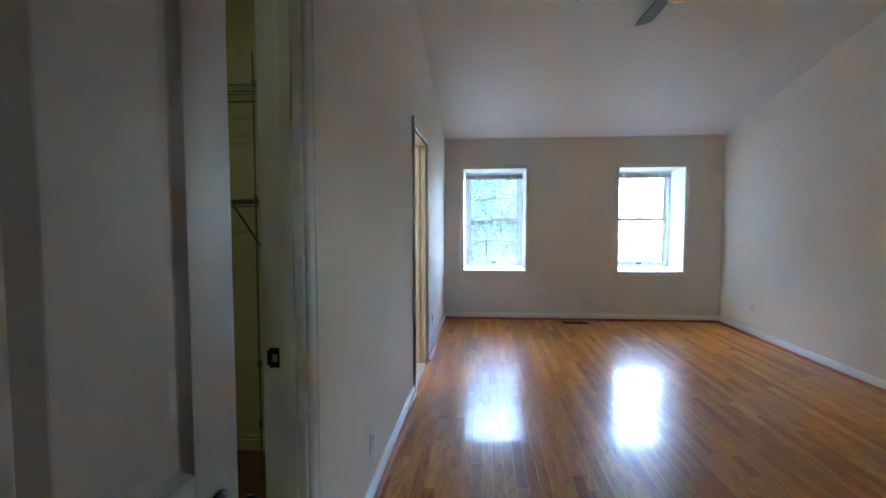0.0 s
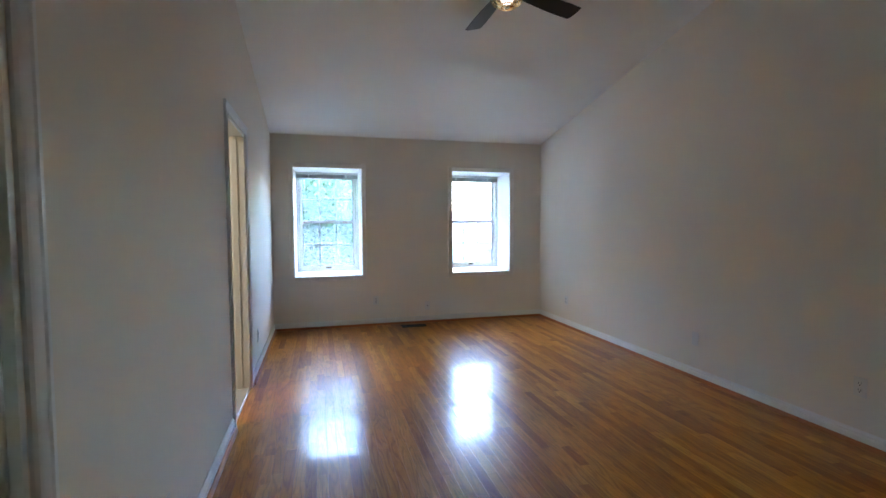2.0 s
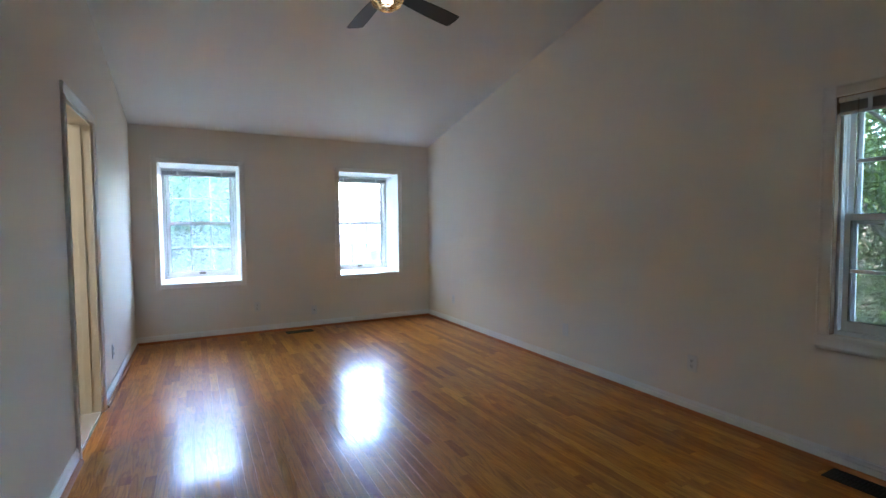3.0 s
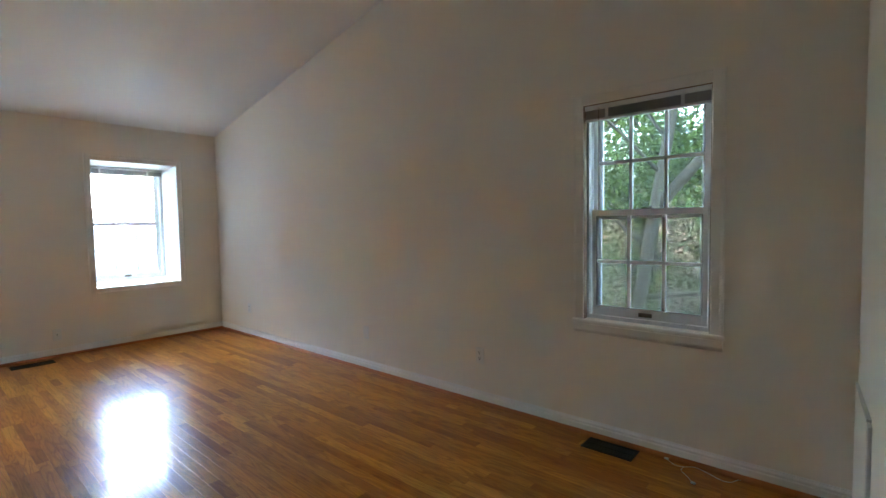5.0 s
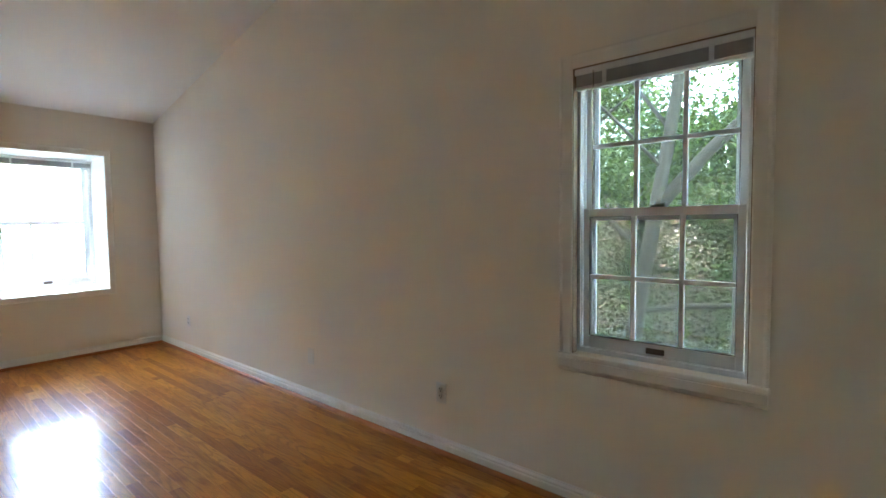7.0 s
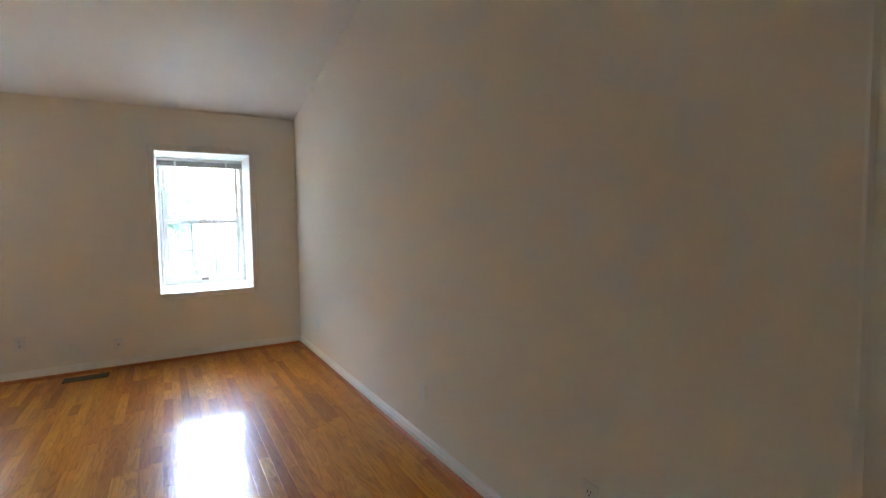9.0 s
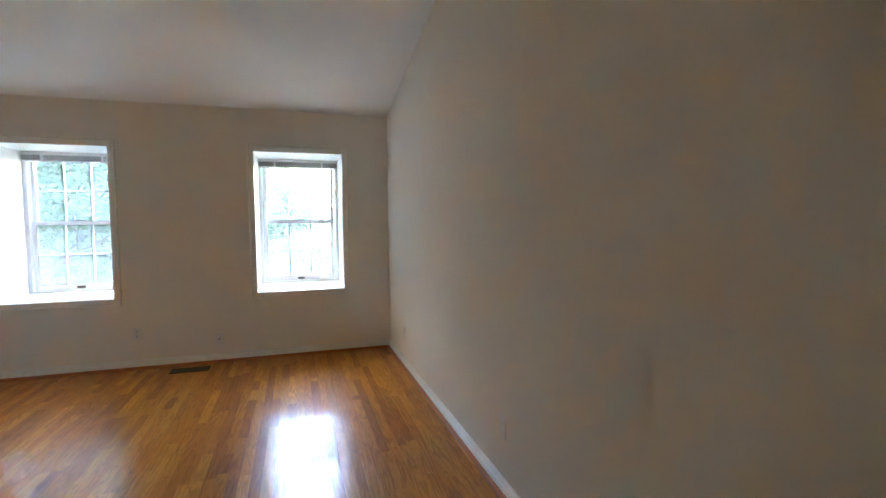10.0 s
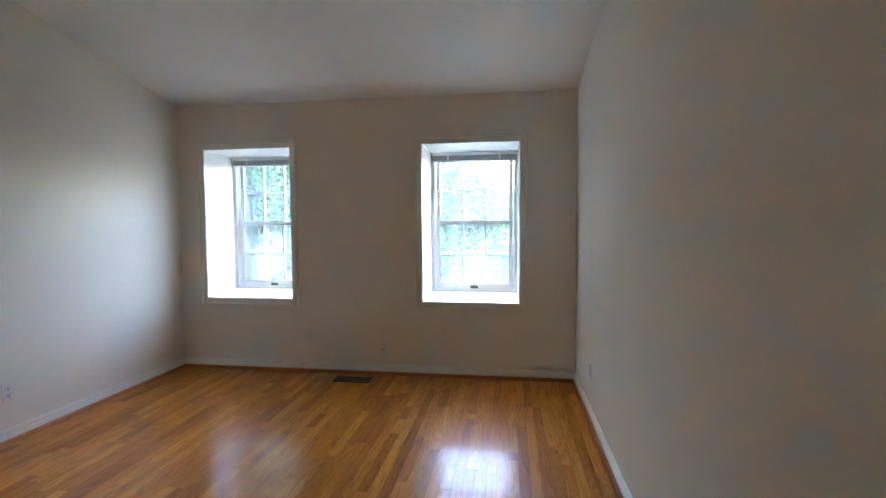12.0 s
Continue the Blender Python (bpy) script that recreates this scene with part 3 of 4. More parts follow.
# floor registers
def register(m, w, d, label):
    ob = tagged(empty("floor_register", m), label, "floor vent", group="floor registers")
    part("frame", boxes((0, w, 0, 0.016, 0, 0.005), (0, w, d - 0.016, d, 0, 0.005), (0, 0.016, 0.016, d - 0.016, 0, 0.005), (w - 0.016, w, 0.016, d - 0.016, 0, 0.005), bevel=0.0015), BRONZE, ob)
    part("pan", boxes((0.014, w - 0.014, 0.014, d - 0.014, 0.0003, 0.0012)), DARK, ob)
    n = 14
    for i in range(n):
        x = 0.016 + (w - 0.032) * (i + 0.5) / n
        part("louvre", boxes((x - 0.004, x + 0.004, 0.016, d - 0.016, 0.0015, 0.0045)), BRONZE, ob)
    part("bar", boxes((0.016, w - 0.016, d / 2 - 0.004, d / 2 + 0.004, 0.002, 0.0052)), BRONZE, ob)
    return ob


register(pose(1.553, 6.93, 0.0005), 0.322, 0.138, "dark bronze floor register before the window wall")
register(pose(3.548, 2.003, 0.0005, 0, 0, 90), 0.282, 0.14, "dark bronze floor register under the tree window")


# ceiling fan
def ceiling_fan(x, y, turn):
    top = ceil_at(y)
    fan = tagged(empty("ceiling_fan", pose(x, y, 0)), "dark-bladed ceiling fan with a gold caged crystal light", "ceiling fan")
    smooth(part("canopy", lathe([(0.03, top - 0.10), (0.055, top - 0.085), (0.07, top - 0.03), (0.072, top + 0.012)]), GOLD, fan))
    smooth(part("downrod", lathe([(0.0127, 3.000), (0.0127, top - 0.08)], 16), GOLD, fan))
    smooth(part("motor_housing", lathe([(0.02, 3.015), (0.06, 3.010), (0.10, 2.955), (0.115, 2.920), (0.115, 2.885), (0.09, 2.862), (0.06, 2.855)]), GOLD, fan))
    for k in range(5):
        a = radians(turn + 72 * k)
        m = Matrix.Rotation(a, 4, "Z")
        bm = boxes((0.09, 0.2, -0.018, 0.018, 2.872, 2.878), bevel=0.002)
        bm.transform(m)
        part("blade_iron", bm, GOLD, fan)
        bm = bmesh.new()
        n, half = 9, []
        for i in range(n):
            t = i / (n - 1)
            w = 0.048 + 0.020 * math.sin(t * math.pi * 0.62)
            half.append((0.17 + 0.495 * t, w))
        outline = [(r, -w) for r, w in half] + [(0.676, -0.03), (0.676, 0.045)] + [(r, w) for r, w in reversed(half)]
        lo = [bm.verts.new((r, s, 0)) for r, s in outline]
        hi = [bm.verts.new((r, s, 0.007)) for r, s in outline]
        bm.faces.new(lo[::-1])
        bm.faces.new(hi)
        for i in range(len(lo)):
            j = (i + 1) % len(lo)
            bm.faces.new((lo[i], lo[j], hi[j], hi[i]))
        bm.transform(m @ Matrix.Translation((0, 0, 2.868)) @ Matrix.Rotation(radians(-13), 4, "X"))
        bmesh.ops.recalc_face_normals(bm, faces=bm.faces[:])
        part("blade", bm, BLADE, fan, "dark espresso fan blade")
    light = smooth(part("light_bowl", lathe([(0.108, 2.853), (0.104, 2.820), (0.085, 2.785), (0.05, 2.765), (0.012, 2.760)], 28), CRYSTAL, fan, "cut crystal light bowl"))
    light.visible_shadow = False
    smooth(part("bulb", lathe([(0.014, 2.850), (0.03, 2.835), (0.034, 2.815), (0.02, 2.790), (0.004, 2.785)], 16), BULB, light, "small lit warm bulb"))
    bm = bmesh.new()
    prof = [(0.121, 2.856), (0.117, 2.818), (0.096, 2.778), (0.058, 2.752), (0.02, 2.746)]
    for k in range(14):
        for s in (1, -1):
            tube([(r * math.cos(k * math.tau / 14 + s * 0.28 * i), r * math.sin(k * math.tau / 14 + s * 0.28 * i), z) for i, (r, z) in enumerate(prof)], 0.0032, 5, bm)
    for r, z in prof[:1] + prof[2:4]:
        tube([(r * math.cos(i * math.tau / 28), r * math.sin(i * math.tau / 28), z) for i in range(29)], 0.0042, 5, bm)
    part("cage", bm, GOLD, fan, "gold lattice cage")
    return fan


ceiling_fan(1.79, 4.13, 91)


# entry door, swung open along the west wall
def panel_door(m, w, h, t, label):
    door = tagged(empty("entry_door", m), label, "door")
    st, rows = 0.112, ((0.225, 0.80), (0.941, 1.61), (1.705, 1.925))
    cols = ((st, w / 2 - 0.028), (w / 2 + 0.028, w - st))
    spans = [(0, t, 0, st, 0, h), (0, t, w - st, w, 0, h)]
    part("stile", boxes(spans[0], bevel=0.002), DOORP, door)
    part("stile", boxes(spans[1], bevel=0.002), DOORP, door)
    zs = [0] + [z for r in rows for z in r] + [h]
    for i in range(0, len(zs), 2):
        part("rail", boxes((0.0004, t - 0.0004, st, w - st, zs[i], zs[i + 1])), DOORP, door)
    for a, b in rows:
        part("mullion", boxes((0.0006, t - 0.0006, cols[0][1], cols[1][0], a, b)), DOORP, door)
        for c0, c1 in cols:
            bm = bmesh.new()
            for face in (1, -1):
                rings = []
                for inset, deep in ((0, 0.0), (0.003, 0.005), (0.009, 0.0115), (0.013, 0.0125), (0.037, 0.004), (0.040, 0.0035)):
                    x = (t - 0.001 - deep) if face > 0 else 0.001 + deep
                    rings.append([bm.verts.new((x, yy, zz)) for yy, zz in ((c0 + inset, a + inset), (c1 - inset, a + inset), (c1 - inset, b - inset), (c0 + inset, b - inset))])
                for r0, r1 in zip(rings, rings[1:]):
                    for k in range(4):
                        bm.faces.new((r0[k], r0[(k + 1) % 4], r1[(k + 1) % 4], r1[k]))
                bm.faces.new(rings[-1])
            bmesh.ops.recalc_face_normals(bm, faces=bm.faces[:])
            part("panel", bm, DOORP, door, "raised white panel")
    for face, x in ((1, t), (-1, 0)):
        bm = lathe([(0.031, 0.0), (0.031, 0.004), (0.026, 0.008), (0.011, 0.012), (0.010, 0.026), (0.018, 0.032), (0.0265, 0.042), (0.0265, 0.052), (0.020, 0.061), (0.006, 0.064)], 24)
        bm.transform(Matrix.Translation((x, w - 0.062, 0.856)) @ Matrix.Rotation(radians(90 * face), 4, "Y"))
        smooth(part("knob", bm, BLACK, door, "black metal door knob"))
    for z in (0.2, 1.02, 1.82):
        part("hinge", tube([(t + 0.004, -0.004, z - 0.044), (t + 0.004, -0.004, z + 0.044)], 0.006, 8), BLACK, door)
    return door


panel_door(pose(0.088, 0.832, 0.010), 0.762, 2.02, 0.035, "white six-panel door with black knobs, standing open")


# wire shelves in the closet
def wire_shelf(z, brace):
    s = tagged(empty("wire_shelf", pose(-0.835, 3.09, z)), "empty vinyl-coated wire closet shelf", "shelf", group="closet shelves")
    h = 0.708
    for nm, y, dz in (("front_rod", 0.0, 0), ("lip_rod", 0.0, -0.032), ("back_rod", 0.303, 0), ("middle_rod", 0.15, -0.004)):
        part(nm, tube([(-h, y, dz), (h, y, dz)], 0.0032, 6), WIRE, s)
    bm = bmesh.new()
    for i in range(57):
        x = -h + 0.012 + i * 0.0247
        tube([(x, -0.0005, -0.032), (x, -0.0005, 0.003), (x, 0.303, 0.003)], 0.0016, 4, bm)
    wires = part("wire_deck", bm, WIRE, s)
    wires["kind"] = "stuff"
    for x in brace:
        part("brace", tube([(x, 0.01, -0.006), (x, 0.304, -0.24)], 0.006, 6), WIRE, s)
    return s


wire_shelf(1.41, (0.115,))
wire_shelf(1.965, ())
pole = tagged(empty("shelf_pole", pose(-0.585, 3.082, 0)), "thin upright pole on the closet floor tying the wire shelves", "pole")
part("rod", tube([(0, 0, 0.0), (0, 0, 2.12)], 0.0042, 6), WIRE, pole)
for z in (0.29, 0.60, 1.412, 1.967):
    part("clip", boxes((-0.009, 0.009, -0.006, 0.006, z - 0.018, z + 0.018), bevel=0.002), WIRE, pole)

# low panel with a raking cap on the return wall, running to the corner
panel = tagged(empty("wall_panel", pose(2.43, BACK, 0)), "low white painted wall panel with a raking top edge", "panel")
bm = prism([(0.036, 0.0), (1.118, 0.0), (1.118, 0.568), (0.036, 0.772)], 0.0, 0.009, lambda u, v, s: (u, s, v))
part("board", bm, CASE, panel)
bm = prism([(0.036, 0.7725), (1.118, 0.5685), (1.118, 0.576), (0.036, 0.780)], 0.0, 0.0095, lambda u, v, s: (u, s, v))
part("cap", bm, DOORP, panel, "thin grey cap strip")
part("side_channel", boxes((0.0, 0.034, 0.0, 0.008, 0.0, 0.772), bevel=0.002), DOORP, panel, "grey side channel")

# thin cord left on the floor
cord = tagged(empty("loose_cord", pose(0, 0, 0)), "thin white cord lying in loops on the oak floor", "cord")


def curve_through(points, steps=6):
    pts, out_ = [Vector(q) for q in points], []
    for i in range(len(pts) - 1):
        p0, p1, p2, p3 = pts[max(i - 1, 0)], pts[i], pts[i + 1], pts[min(i + 2, len(pts) - 1)]
        for k in range(steps):
            t = k / steps
            out_.append(0.5 * ((2 * p1) + (p2 - p0) * t + (2 * p0 - 5 * p1 + 4 * p2 - p3) * t * t + (3 * p1 - p0 - 3 * p2 + p3) * t ** 3))
    return out_ + [pts[-1]]


CORD_A = [(3.552, 1.865, 0.003), (3.518, 1.822, 0.003), (3.521, 1.778, 0.003), (3.552, 1.73, 0.003), (3.531, 1.668, 0.003), (3.501, 1.609, 0.003), (3.507, 1.565, 0.003), (3.552, 1.541, 0.003), (3.552, 1.53, 0.003)]
CORD_B = [(3.521, 1.774, 0.003), (3.477, 1.777, 0.003), (3.43, 1.735, 0.003), (3.382, 1.7, 0.003)]
part("long_strand", tube(curve_through(CORD_A), 0.0013, 6), CORD, cord)
part("short_strand", tube(curve_through(CORD_B), 0.0013, 6), CORD, cord)
for q in (CORD_A[0], CORD_B[-1]):
    bm = lathe([(0.003, -0.012), (0.006, -0.008), (0.0065, 0.004), (0.003, 0.010)], 10)
    bm.transform(Matrix.Translation((q[0], q[1], 0.0065)) @ Matrix.Rotation(radians(90), 4, "X"))
    smooth(part("tassel", bm, CORD, cord, "small white cord tassel"))


# outdoors
GRASS = painted("lawn", (0.09, 0.10, 0.06), (0.12, 0.13, 0.085), 0.9, 8, 0.03, 0.6)
ROADM = painted("asphalt", (0.06, 0.06, 0.06), (0.045, 0.045, 0.047), 0.85, 60, 0.004, 0.5)
PAVE = painted("concrete_walk", (0.42, 0.41, 0.39), (0.34, 0.33, 0.31), 0.85, 30, 0.003, 0.4)
ROOFM = painted("roof_shingle", (0.16, 0.15, 0.15), (0.10, 0.10, 0.105), 0.85, 9, 0.02, 0.6)
STONE = painted("coping_stone", (0.30, 0.29, 0.28), (0.24, 0.23, 0.22), 0.8, 40, 0.002, 0.4)
PALE = painted("pale_siding", (0.25, 0.22, 0.21), (0.21, 0.185, 0.175), 0.7, 20, 0.002, 0.3)
PANE, nt, p = mat("dark_pane", (0.05, 0.06, 0.07), 0.06)


def bricks_material(name, a, b, mortar):
    m, nt, p = mat(name, a, 0.85)
    g = nt.nodes.new("ShaderNodeNewGeometry")
    sep = nt.nodes.new("ShaderNodeSeparateXYZ")
    com = nt.nodes.new("ShaderNodeCombineXYZ")
    add = nt.nodes.new("ShaderNodeMath")
    nt.links.new(g.outputs["Position"], sep.inputs[0])
    nt.links.new(sep.outputs[0], add.inputs[0])
    nt.links.new(sep.outputs[1], add.inputs[1])
    nt.links.new(add.outputs[0], com.inputs[0])
    nt.links.new(sep.outputs[2], com.inputs[1])
    br = node(nt, "ShaderNodeTexBrick", Color1=(*a, 1), Color2=(*b, 1), Mortar=(*mortar, 1), Scale=1.0)
    br.inputs["Mortar Size"].default_value = 0.009
    br.inputs["Brick Width"].default_value = 0.21
    br.inputs["Row Height"].default_value = 0.075
    nt.links.new(com.outputs[0], br.inputs["Vector"])
    mix = nt.nodes.new("ShaderNodeMix")
    mix.data_type, mix.blend_type = "RGBA", "MULTIPLY"
    mix.inputs[0].default_value = 0.6
    nt.links.new(br.outputs["Color"], mix.inputs[6])
    nt.links.new(ramp(nt, noisy(nt, g.outputs["Position"], 1.6, 6, 0.7), [(0.3, (0.6, 0.6, 0.6)), (0.7, (1, 1, 1))]), mix.inputs[7])
    nt.links.new(mix.outputs[2], p.inputs["Base Color"])
    bump(nt, p, br.outputs["Fac"], -0.6, 0.006)
    return m


BRICK = bricks_material("red_brick", (0.36, 0.18, 0.14), (0.29, 0.13, 0.10), (0.44, 0.40, 0.37))
GZ = -3.2
bm = bmesh.new()
bmesh.ops.create_grid(bm, x_segments=4, y_segments=4, size=900, matrix=Matrix.Translation((0, 0, GZ)))
tagged(part("ground", bm, GRASS), "mown green lawn reaching into the distance", "ground", kind="structure")
tagged(part("road", boxes((-300, 300, 21.0, 28.0, GZ - 0.3, GZ + 0.012)), ROADM), "grey asphalt street", "road", kind="structure")
tagged(part("pavement", boxes((-300, 300, 19.0, 20.9, GZ - 0.3, GZ + 0.15)), PAVE), "pale concrete pavement along the street", "pavement", kind="structure")

# the storey beneath, carrying the room
tagged(part("wall_lower_storey", boxes((-2.4, RIGHT + 0.25, -1.8, FAR + 0.53, GZ, -0.125)), BRICK), "red brick lower storey of the house", "wall", kind="structure")


def house(name, x0, x1, y0, y1, eave, material, label, openings, gable=1.6):
    h = tagged(empty(name, pose((x0 + x1) / 2, (y0 + y1) / 2, GZ)), label, "house")
    inv = h.matrix_world.inverted()

    def put(nm, bm, m, parent=h, lab=""):
        bm.transform(inv)
        return part(nm, bm, m, parent, lab)

    put("wall", boxes((x0, x1, y0, y1, GZ, eave)), material)
    bm = bmesh.new()
    o, e = 0.35, eave - 0.02
    ym = (y0 + y1) / 2
    v = [bm.verts.new(c) for c in ((x0 - o, y0 - o, e), (x1 + o, y0 - o, e), (x1 + o, y1 + o, e), (x0 - o, y1 + o, e), (x0 - o, ym, e + gable), (x1 + o, ym, e + gable))]
    for f in ((0, 1, 5, 4), (2, 3, 4, 5), (0, 4, 3), (1, 2, 5), (3, 2, 1, 0)):
        bm.faces.new([v[i] for i in f])
    put("roof", bm, ROOFM)
    put("cornice", boxes((x0 - 0.2, x1 + 0.2, y0 - 0.25, y0 - 0.002, eave - 0.4, eave - 0.03), (x0 - 0.1, x1 + 0.1, y0 - 0.12, y0 - 0.002, eave - 0.62, eave - 0.401), bevel=0.03), TRIM)
    for a, b, c, d in openings:
        w = put("window", boxes((a - 0.08, a, y0 - 0.06, y0 + 0.01, c, d), (b, b + 0.08, y0 - 0.06, y0 + 0.01, c, d), (a - 0.08, b + 0.08, y0 - 0.06, y0 + 0.01, d, d + 0.12), (a - 0.12, b + 0.12, y0 - 0.1, y0 + 0.01, c - 0.1, c),
                               ((a + b) / 2 - 0.03, (a + b) / 2 + 0.03, y0 - 0.05, y0 - 0.008, c, d), (a, b, y0 - 0.05, y0 - 0.009, (c + d) / 2 - 0.03, (c + d) / 2 + 0.03)), TRIM)
        put("pane", boxes((a, b, y0 - 0.006, y0 - 0.003, c, d)), PANE, w)
    return h


house("house", 1.7, 15.5, 31.5, 40, 0.75, PALE, "pale house across the street with sash windows", [(3.2, 4.7, -1.9, -0.35), (7.2, 8.6, -1.9, -0.35), (11.0, 12.4, -1.9, -0.35)])
house("house", -22, -6, 34, 43, 2.8, PALE, "pale two-storey house behind the street trees", [(-19, -17.8, 0.2, 1.8), (-15, -13.8, 0.2, 1.8), (-10, -8.8, 0.2, 1.8)], 2.4)

def slope():
    bm = bmesh.new()
    v = [bm.verts.new((x, y, z)) for y in (-16, 22) for x, z in ((10.724, -0.948), (13.997, -0.948), (13.997, 1.55), (10.724, -0.84))]
    for f in ((3, 2, 1, 0), (4, 5, 6, 7), (0, 1, 5, 4), (1, 2, 6, 5), (2, 3, 7, 6), (3, 0, 4, 7)):
        bm.faces.new([v[i] for i in f])
    return bm


neighbour = tagged(empty("brick_building", pose(17, 3, GZ)), "red brick neighbouring building with stone coping, seen through the tree", "building")
for nm, bm, m in (("wall", boxes((14.0, 22.0, -16, 24, GZ, 2.3)), BRICK), ("coping", boxes((13.92, 22.1, -16.1, 24.1, 2.3, 2.48), bevel=0.02), STONE),
                  ("low_wall", boxes((10.4, 13.998, -16, 22, GZ, -0.95)), BRICK), ("low_coping", boxes((10.3, 10.72, -16.1, 22.1, -0.948, -0.80), bevel=0.02), STONE), ("low_roof", slope(), BRICK)):
    bm.transform(neighbour.matrix_world.inverted())
    part(nm, bm, m, neighbour)

BARK, nt, p = mat("smooth_bark", (0.30, 0.28, 0.25), 0.85, 0.0, 0.15)
nt.links.new(ramp(nt, noisy(nt, place(nt, (1, 1, 1.6)), 22.0, 5, 0.65), [(0.34, (0.026, 0.023, 0.017)), (0.5, (0.046, 0.041, 0.030)), (0.66, (0.078, 0.070, 0.052))]), p.inputs["Base Color"])


def leaf_material(name, dark, light):
    m = bpy.data.materials.new(name)
    m.use_nodes = True
    nt = m.node_tree
    p = nt.nodes["Principled BSDF"]
    p.inputs["Roughness"].default_value = 0.5
    p.inputs["Specular IOR Level"].default_value = 0.2
    rnd = nt.nodes.new("ShaderNodeNewGeometry").outputs["Random Per Island"]
    col = ramp(nt, rnd, [(0.0, dark), (0.6, tuple((a + b) / 2 for a, b in zip(dark, light))), (1.0, light)])
    nt.links.new(col, p.inputs["Base Color"])
    tl = nt.nodes.new("ShaderNodeBsdfTranslucent")
    nt.links.new(col, tl.inputs["Color"])
    mix = node(nt, "ShaderNodeMixShader", Fac=0.48)
    nt.links.new(p.outputs[0], mix.inputs[1])
    nt.links.new(tl.outputs[0], mix.inputs[2])
    nt.links.new(mix.outputs[0], nt.nodes["Material Output"].inputs[0])
    return m


LEAF = leaf_material("maple_leaf", (0.035, 0.07, 0.014), (0.17, 0.24, 0.05))
LEAF2 = leaf_material("street_leaf", (0.035, 0.095, 0.03), (0.09, 0.175, 0.065))

LOBES = [(0.0, -0.1), (0.28, -0.18), (0.5, 0.05), (0.30, 0.16), (0.55, 0.52), (0.22, 0.48), (0.0, 1.0), (-0.22, 0.48), (-0.55, 0.52), (-0.30, 0.16), (-0.5, 0.05), (-0.28, -0.18)]


def crown(centres, each, spread, size, seed, shape=LOBES, fold=0.18):
    """Leaves scattered round the twig ends, each a small lobed blade, drooping at its own angle."""
    r = np.random.default_rng(seed)
    base = np.array([(x, y, -fold * abs(x)) for x, y in shape])
    c = np.repeat(np.array(centres), each, axis=0)
    n = len(c)
    c = c + r.normal(0, 1, (n, 3)) * np.array(spread)
    yaw, tip, roll_, s = r.uniform(0, math.tau, n), r.normal(-0.5, 0.5, n), r.normal(0, 0.6, n), size * r.uniform(0.6, 1.3, n)
    cy, sy, ct, st, cr, sr = np.cos(yaw), np.sin(yaw), np.cos(tip), np.sin(tip), np.cos(roll_), np.sin(roll_)
    x, y, z = [base[None, :, k] * s[:, None] for k in range(3)]
    x, z = x * cr[:, None] - z * sr[:, None], x * sr[:, None] + z * cr[:, None]
    y, z = y * ct[:, None] - z * st[:, None], y * st[:, None] + z * ct[:, None]
    x, y = x * cy[:, None] - y * sy[:, None], x * sy[:, None] + y * cy[:, None]
    verts = np.stack([x, y, z], 2) + c[:, None, :]
    k = len(shape)
    faces = np.arange(n * k).reshape(n, k)
    return verts.reshape(-1, 3).tolist(), faces.tolist()


def grow(bm, start, way, length, radius, depth, r, tips, bend=0.25):
    """A limb and its branches; the ends are added to tips."""
    pts, radii, d, q = [Vector(start)], [radius], Vector(way).normalized(), Vector(start)
    n = 5
    for i in range(n):
        d = (d + Vector((r.gauss(0, bend), r.gauss(0, bend), r.gauss(0.04, bend * 0.6))) * 0.5).normalized()
        q = q + d * length / n
        pts.append(q.copy())
        radii.append(radius * (1 - 0.75 * (i + 1) / n))
        if depth > 0 and i >= 1:
            for _ in range(r.choice((1, 1, 2))):
                side = Vector((r.gauss(0, 1), r.gauss(0, 1), r.gauss(0.1, 0.6))).normalized()
                grow(bm, q, (d * 0.7 + side * 0.8), length * r.uniform(0.45, 0.68), radii[-1] * 0.7, depth - 1, r, tips, bend)
        if depth == 0:
            tips.append(q.copy())
    tube(pts, [max(a, 0.004) for a in radii], 7 if radius > 0.03 else 5, bm)


def tree(name, base, trunk_pts, trunk_r, limbs, leaf, each, spread, size, seed, label, shape=LOBES):
    r = random.Random(seed)
    t = tagged(empty(name, pose(*base)), label, "tree")
    inv = t.matrix_world.inverted()
    bm, tips = bmesh.new(), []
    tube(curve_through(trunk_pts, 4), [trunk_r[0] + (trunk_r[1] - trunk_r[0]) * i / (4 * (len(trunk_pts) - 1)) for i in range(4 * (len(trunk_pts) - 1) + 1)], 14, bm)
    for start, way, length, rad, depth in limbs:
        grow(bm, start, way, length, rad, depth, r, tips)
    bm.transform(inv)
    smooth(part("trunk", bm, BARK, t))
    v, f = crown([tuple(q - Vector(base)) for q in tips], each, spread, size, seed, shape)
    me = bpy.data.meshes.new("crown")
    me.from_pydata(v, [], f)
    me.materials.append(leaf)
    ob = new("crown", me)
    ob.parent = t
    return t


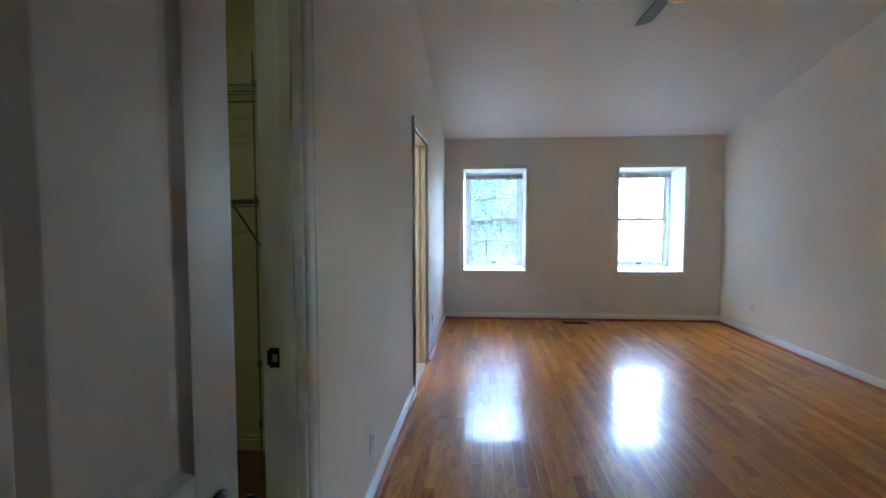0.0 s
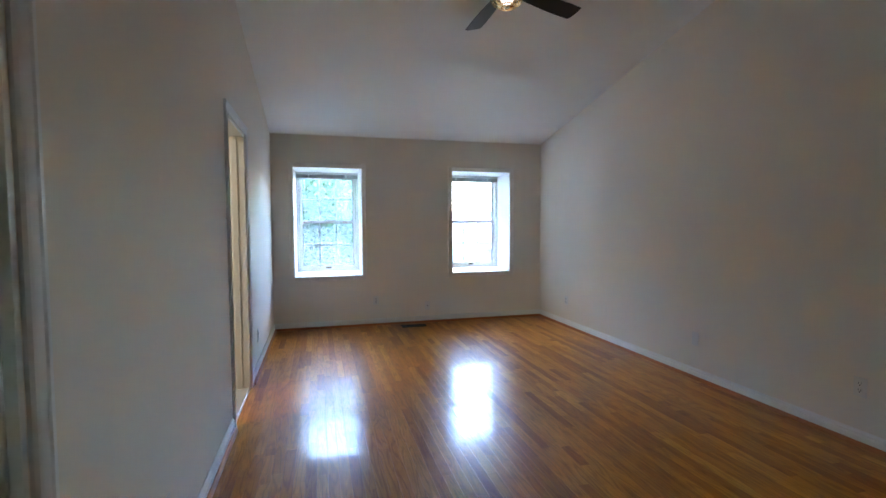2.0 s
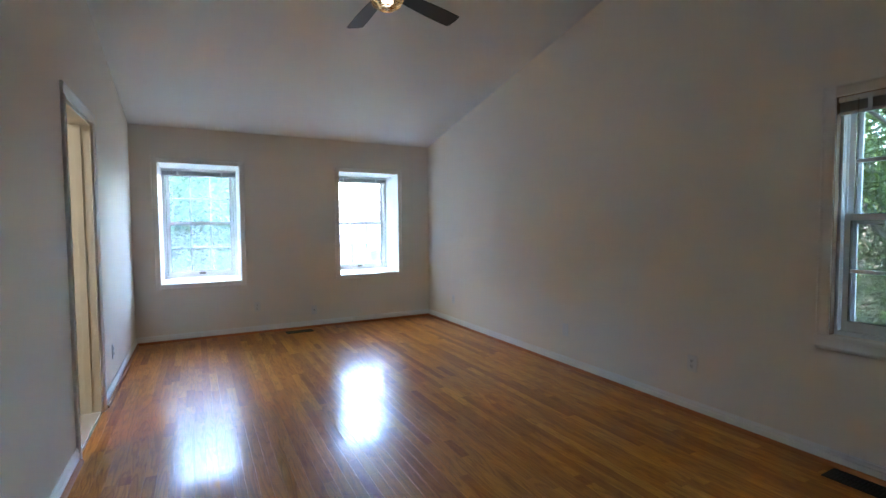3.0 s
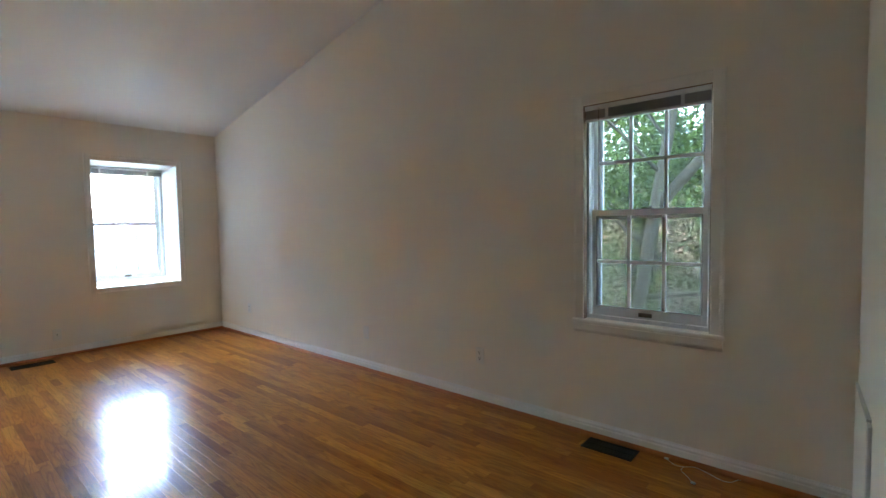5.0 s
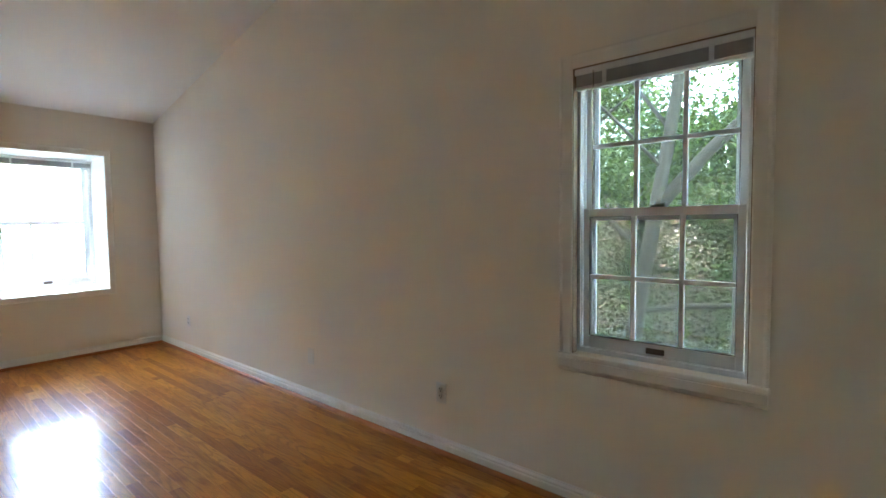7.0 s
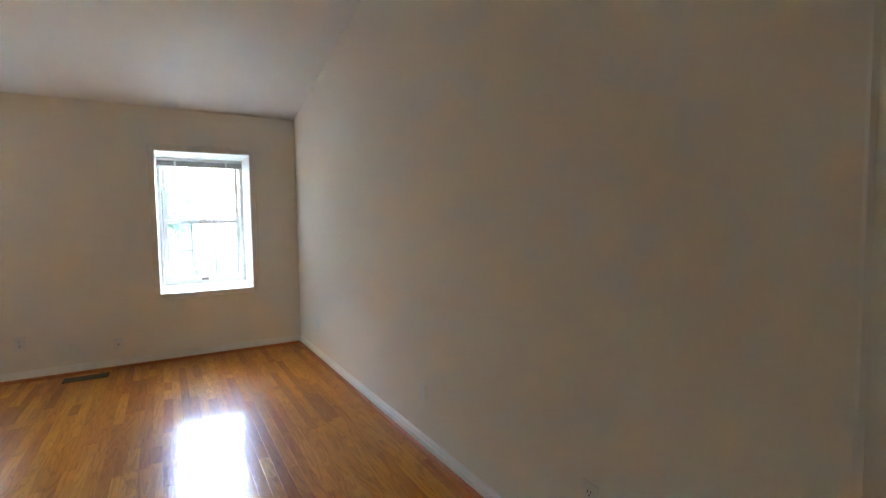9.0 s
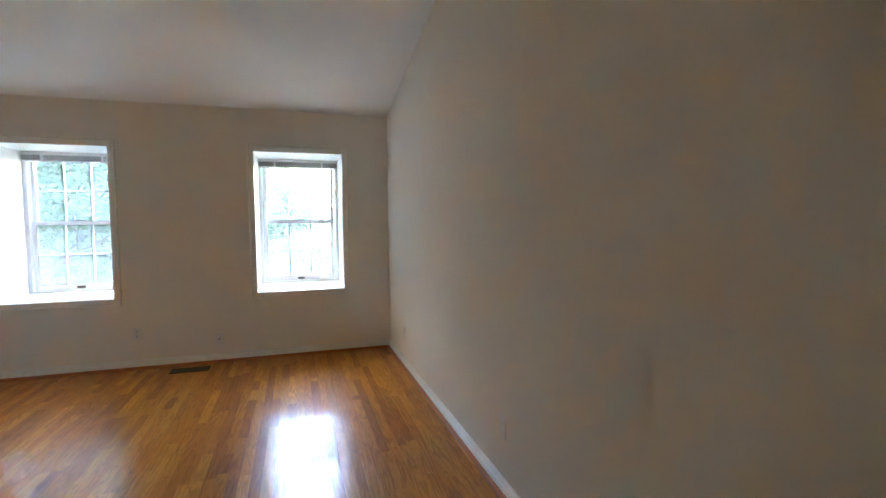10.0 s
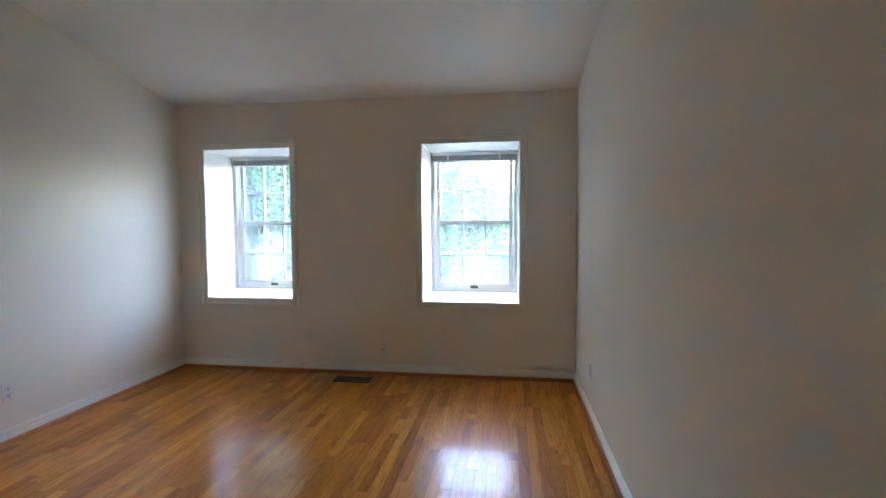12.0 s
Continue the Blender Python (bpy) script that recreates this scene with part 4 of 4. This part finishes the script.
tree("maple_tree", (6.25, 3.0, GZ), [(6.25, 3.0, GZ - 0.1), (6.28, 2.98, -1.5), (6.35, 2.95, 0.0), (6.6, 2.80, 1.5), (6.66, 2.72, 2.1), (6.7, 2.62, 2.9), (6.6, 2.5, 4.4), (6.5, 2.6, 6.2), (6.4, 2.5, 7.6)], (0.092, 0.03),
     [((6.6, 2.80, 1.42), (0.35, -0.75, 0.75), 3.6, 0.07, 2), ((6.62, 2.76, 1.8), (-0.3, 0.8, 0.9), 3.0, 0.022, 2), ((6.7, 2.62, 2.9), (-0.5, -0.6, 0.7), 2.8, 0.06, 2),
      ((6.65, 2.6, 3.6), (0.6, 0.6, 0.7), 2.8, 0.05, 2), ((6.4, 2.92, 0.4), (0.5, -1.0, 0.12), 2.6, 0.035, 2), ((6.5, 2.85, 1.0), (0.8, 0.9, 0.35), 2.8, 0.04, 2), ((6.6, 2.5, 4.3), (-0.2, 0.2, 1), 2.0, 0.05, 2),
      ((6.35, 2.95, -0.2), (0.3, 1.0, 0.25), 2.6, 0.03, 2), ((6.66, 2.72, 2.2), (0.4, 0.8, 0.8), 2.4, 0.025, 2),
      # high limbs out of view, added as canopy to shade the window
      ((6.55, 2.55, 5.2), (-0.8, -0.6, 0.35), 3.0, 0.05, 2), ((6.5, 2.6, 5.8), (-0.5, 0.9, 0.4), 3.0, 0.05, 2), ((6.5, 2.6, 6.2), (0.9, 0.2, 0.5), 3.0, 0.05, 2), ((6.4, 2.5, 7.0), (-0.3, -0.4, 0.8), 2.6, 0.04, 2)],
     LEAF, 44, (0.30, 0.30, 0.22), 0.055, 11, "grey-barked maple with bright green leaves close outside the window")
tree("young_tree", (7.6, 4.3, GZ), [(7.6, 4.3, GZ - 0.1), (7.62, 4.28, -0.5), (7.7, 4.22, 1.2), (7.75, 4.2, 3.0), (7.7, 4.1, 5.0)], (0.09, 0.03),
     [((7.65, 4.25, 0.2), (0.3, -0.9, 0.4), 2.2, 0.03, 2), ((7.7, 4.22, 1.4), (-0.5, 0.6, 0.6), 2.2, 0.03, 2), ((7.74, 4.2, 2.4), (0.4, -0.6, 0.7), 2.4, 0.03, 2), ((7.75, 4.2, 3.2), (-0.4, -0.4, 0.8), 2.2, 0.03, 2), ((7.62, 4.28, -0.7), (0.6, 0.6, 0.3), 2.0, 0.03, 2)],
     LEAF, 18, (0.27, 0.27, 0.20), 0.054, 23, "slender grey tree with light green leaves behind the maple")
WEDGE = [(0.0, -0.1), (0.5, 0.2), (0.2, 0.45), (0.0, 1.0), (-0.2, 0.45), (-0.5, 0.2)]
for k, (x, y, s) in enumerate(((9.3, 1.4, 0.82), (9.0, 6.2, 0.88), (9.9, 3.8, 0.84), (8.6, -1.6, 0.84))):
    limbs = [((x, y, GZ + s * (2.0 + 0.62 * i)), (math.cos(i * 2.4 + k), math.sin(i * 2.4 + k), 0.35 + 0.08 * i), s * (2.6 - 0.15 * i), 0.05 * s, 2) for i in range(9)]
    tree("garden_tree", (x, y, GZ), [(x, y, GZ - 0.1), (x + 0.1, y, GZ + 2.5 * s), (x - 0.1, y + 0.1, GZ + 5 * s), (x, y, GZ + 7.4 * s)], (0.11 * s, 0.03), limbs, LEAF, 34, (0.30, 0.30, 0.24), 0.060, 80 + k, "leafy green garden tree before the brick building", WEDGE)
OVAL = [(0, -0.1), (0.3, 0.15), (0.36, 0.5), (0.0, 1.0), (-0.36, 0.5), (-0.3, 0.15)]
for k, (x, y, s) in enumerate(((1.15, 16.8, 0.655), (-2.0, 17.8, 0.64), (-4.4, 15.5, 1.15), (-9.5, 17.0, 1.15), (-4.6, 27.5, 1.2), (-16.0, 26.0, 1.2), (22.0, 29.5, 1.1))):
    limbs = [((x, y, GZ + s * (2.2 + 0.75 * i)), (math.cos(i * 2.4), math.sin(i * 2.4), 0.5 + 0.09 * i), s * (3.9 - 0.25 * i), 0.09 * s, 2) for i in range(8)]
    tree("street_tree", (x, y, GZ), [(x, y, GZ - 0.1), (x + 0.1, y, GZ + 3 * s), (x - 0.1, y + 0.2, GZ + 6 * s), (x, y, GZ + 8.6 * s)], (0.26 * s, 0.06), limbs, LEAF2, 50 if k < 4 else 22, (0.40, 0.40, 0.34), (0.12 if k < 4 else 0.15) * s, 60 + k, "broad green street tree in full leaf", OVAL)


# oak strip floor: a dark subfloor, the middle boards one by one, the rest joined
tagged(part("floor", boxes((0, RIGHT, 0.5, FAR, -0.12, -0.018)), DARK), "varnished orange oak strip floor, boards running towards the end windows", "floor", kind="structure")
FLOOR = bpy.data.objects["floor"]
rng = random.Random(4)
BW, GAP = 0.0572, 0.00025
shapes = {}


def board_geometry(w, l):
    x0, x1, y0, y1, c = GAP, w - GAP, GAP, l - GAP, 0.0002
    v = [(x0, y0, -0.018), (x1, y0, -0.018), (x1, y1, -0.018), (x0, y1, -0.018), (x0, y0, -c), (x1, y0, -c), (x1, y1, -c), (x0, y1, -c),
         (x0 + c, y0 + c, 0), (x1 - c, y0 + c, 0), (x1 - c, y1 - c, 0), (x0 + c, y1 - c, 0)]
    f = [(0, 1, 5, 4), (1, 2, 6, 5), (2, 3, 7, 6), (3, 0, 4, 7), (4, 5, 9, 8), (5, 6, 10, 9), (6, 7, 11, 10), (7, 4, 8, 11), (8, 9, 10, 11)]
    return v, f


rest_v, rest_f, count = [], [], 0
columns = int(RIGHT / BW) + 1
for c in range(columns):
    x = c * BW
    w = min(BW, RIGHT - x)
    y = 0.5 - rng.uniform(0, 0.6)
    while y < FAR:
        l = rng.choice((0.09, 0.22, 0.3, 0.4, 0.5, 0.65, 0.8, 0.95, 1.1, 1.3, 1.6))
        y0, y1 = max(y, 0.5), min(y + l, FAR)
        y += l
        if y1 - y0 < 0.02 or w < 0.005:
            continue
        ll = round(y1 - y0, 3)
        if count < 300 and 3.3 < (y0 + y1) / 2 < 6.6 and 0.5 < x < 3.4:
            key = (round(w, 4), ll)
            if key not in shapes:
                me = bpy.data.meshes.new("floor_board")
                me.from_pydata(*[board_geometry(*key)[0], [], board_geometry(*key)[1]])
                me.materials.append(OAK)
                shapes[key] = me
            ob = new("floor_board", shapes[key])
            ob.location = (x, y0, 0)
            ob.parent = FLOOR
            count += 1
        else:
            v, f = board_geometry(w, y1 - y0)
            n = len(rest_v)
            rest_v += [(a + x, b + y0, z) for a, b, z in v]
            rest_f += [tuple(i + n for i in q) for q in f]
me = bpy.data.meshes.new("floor_boards")
me.from_pydata(rest_v, [], rest_f)
me.materials.append(OAKS)
ob = new("floor_boards", me)
ob.parent = FLOOR
tagged(ob, kind="stuff")
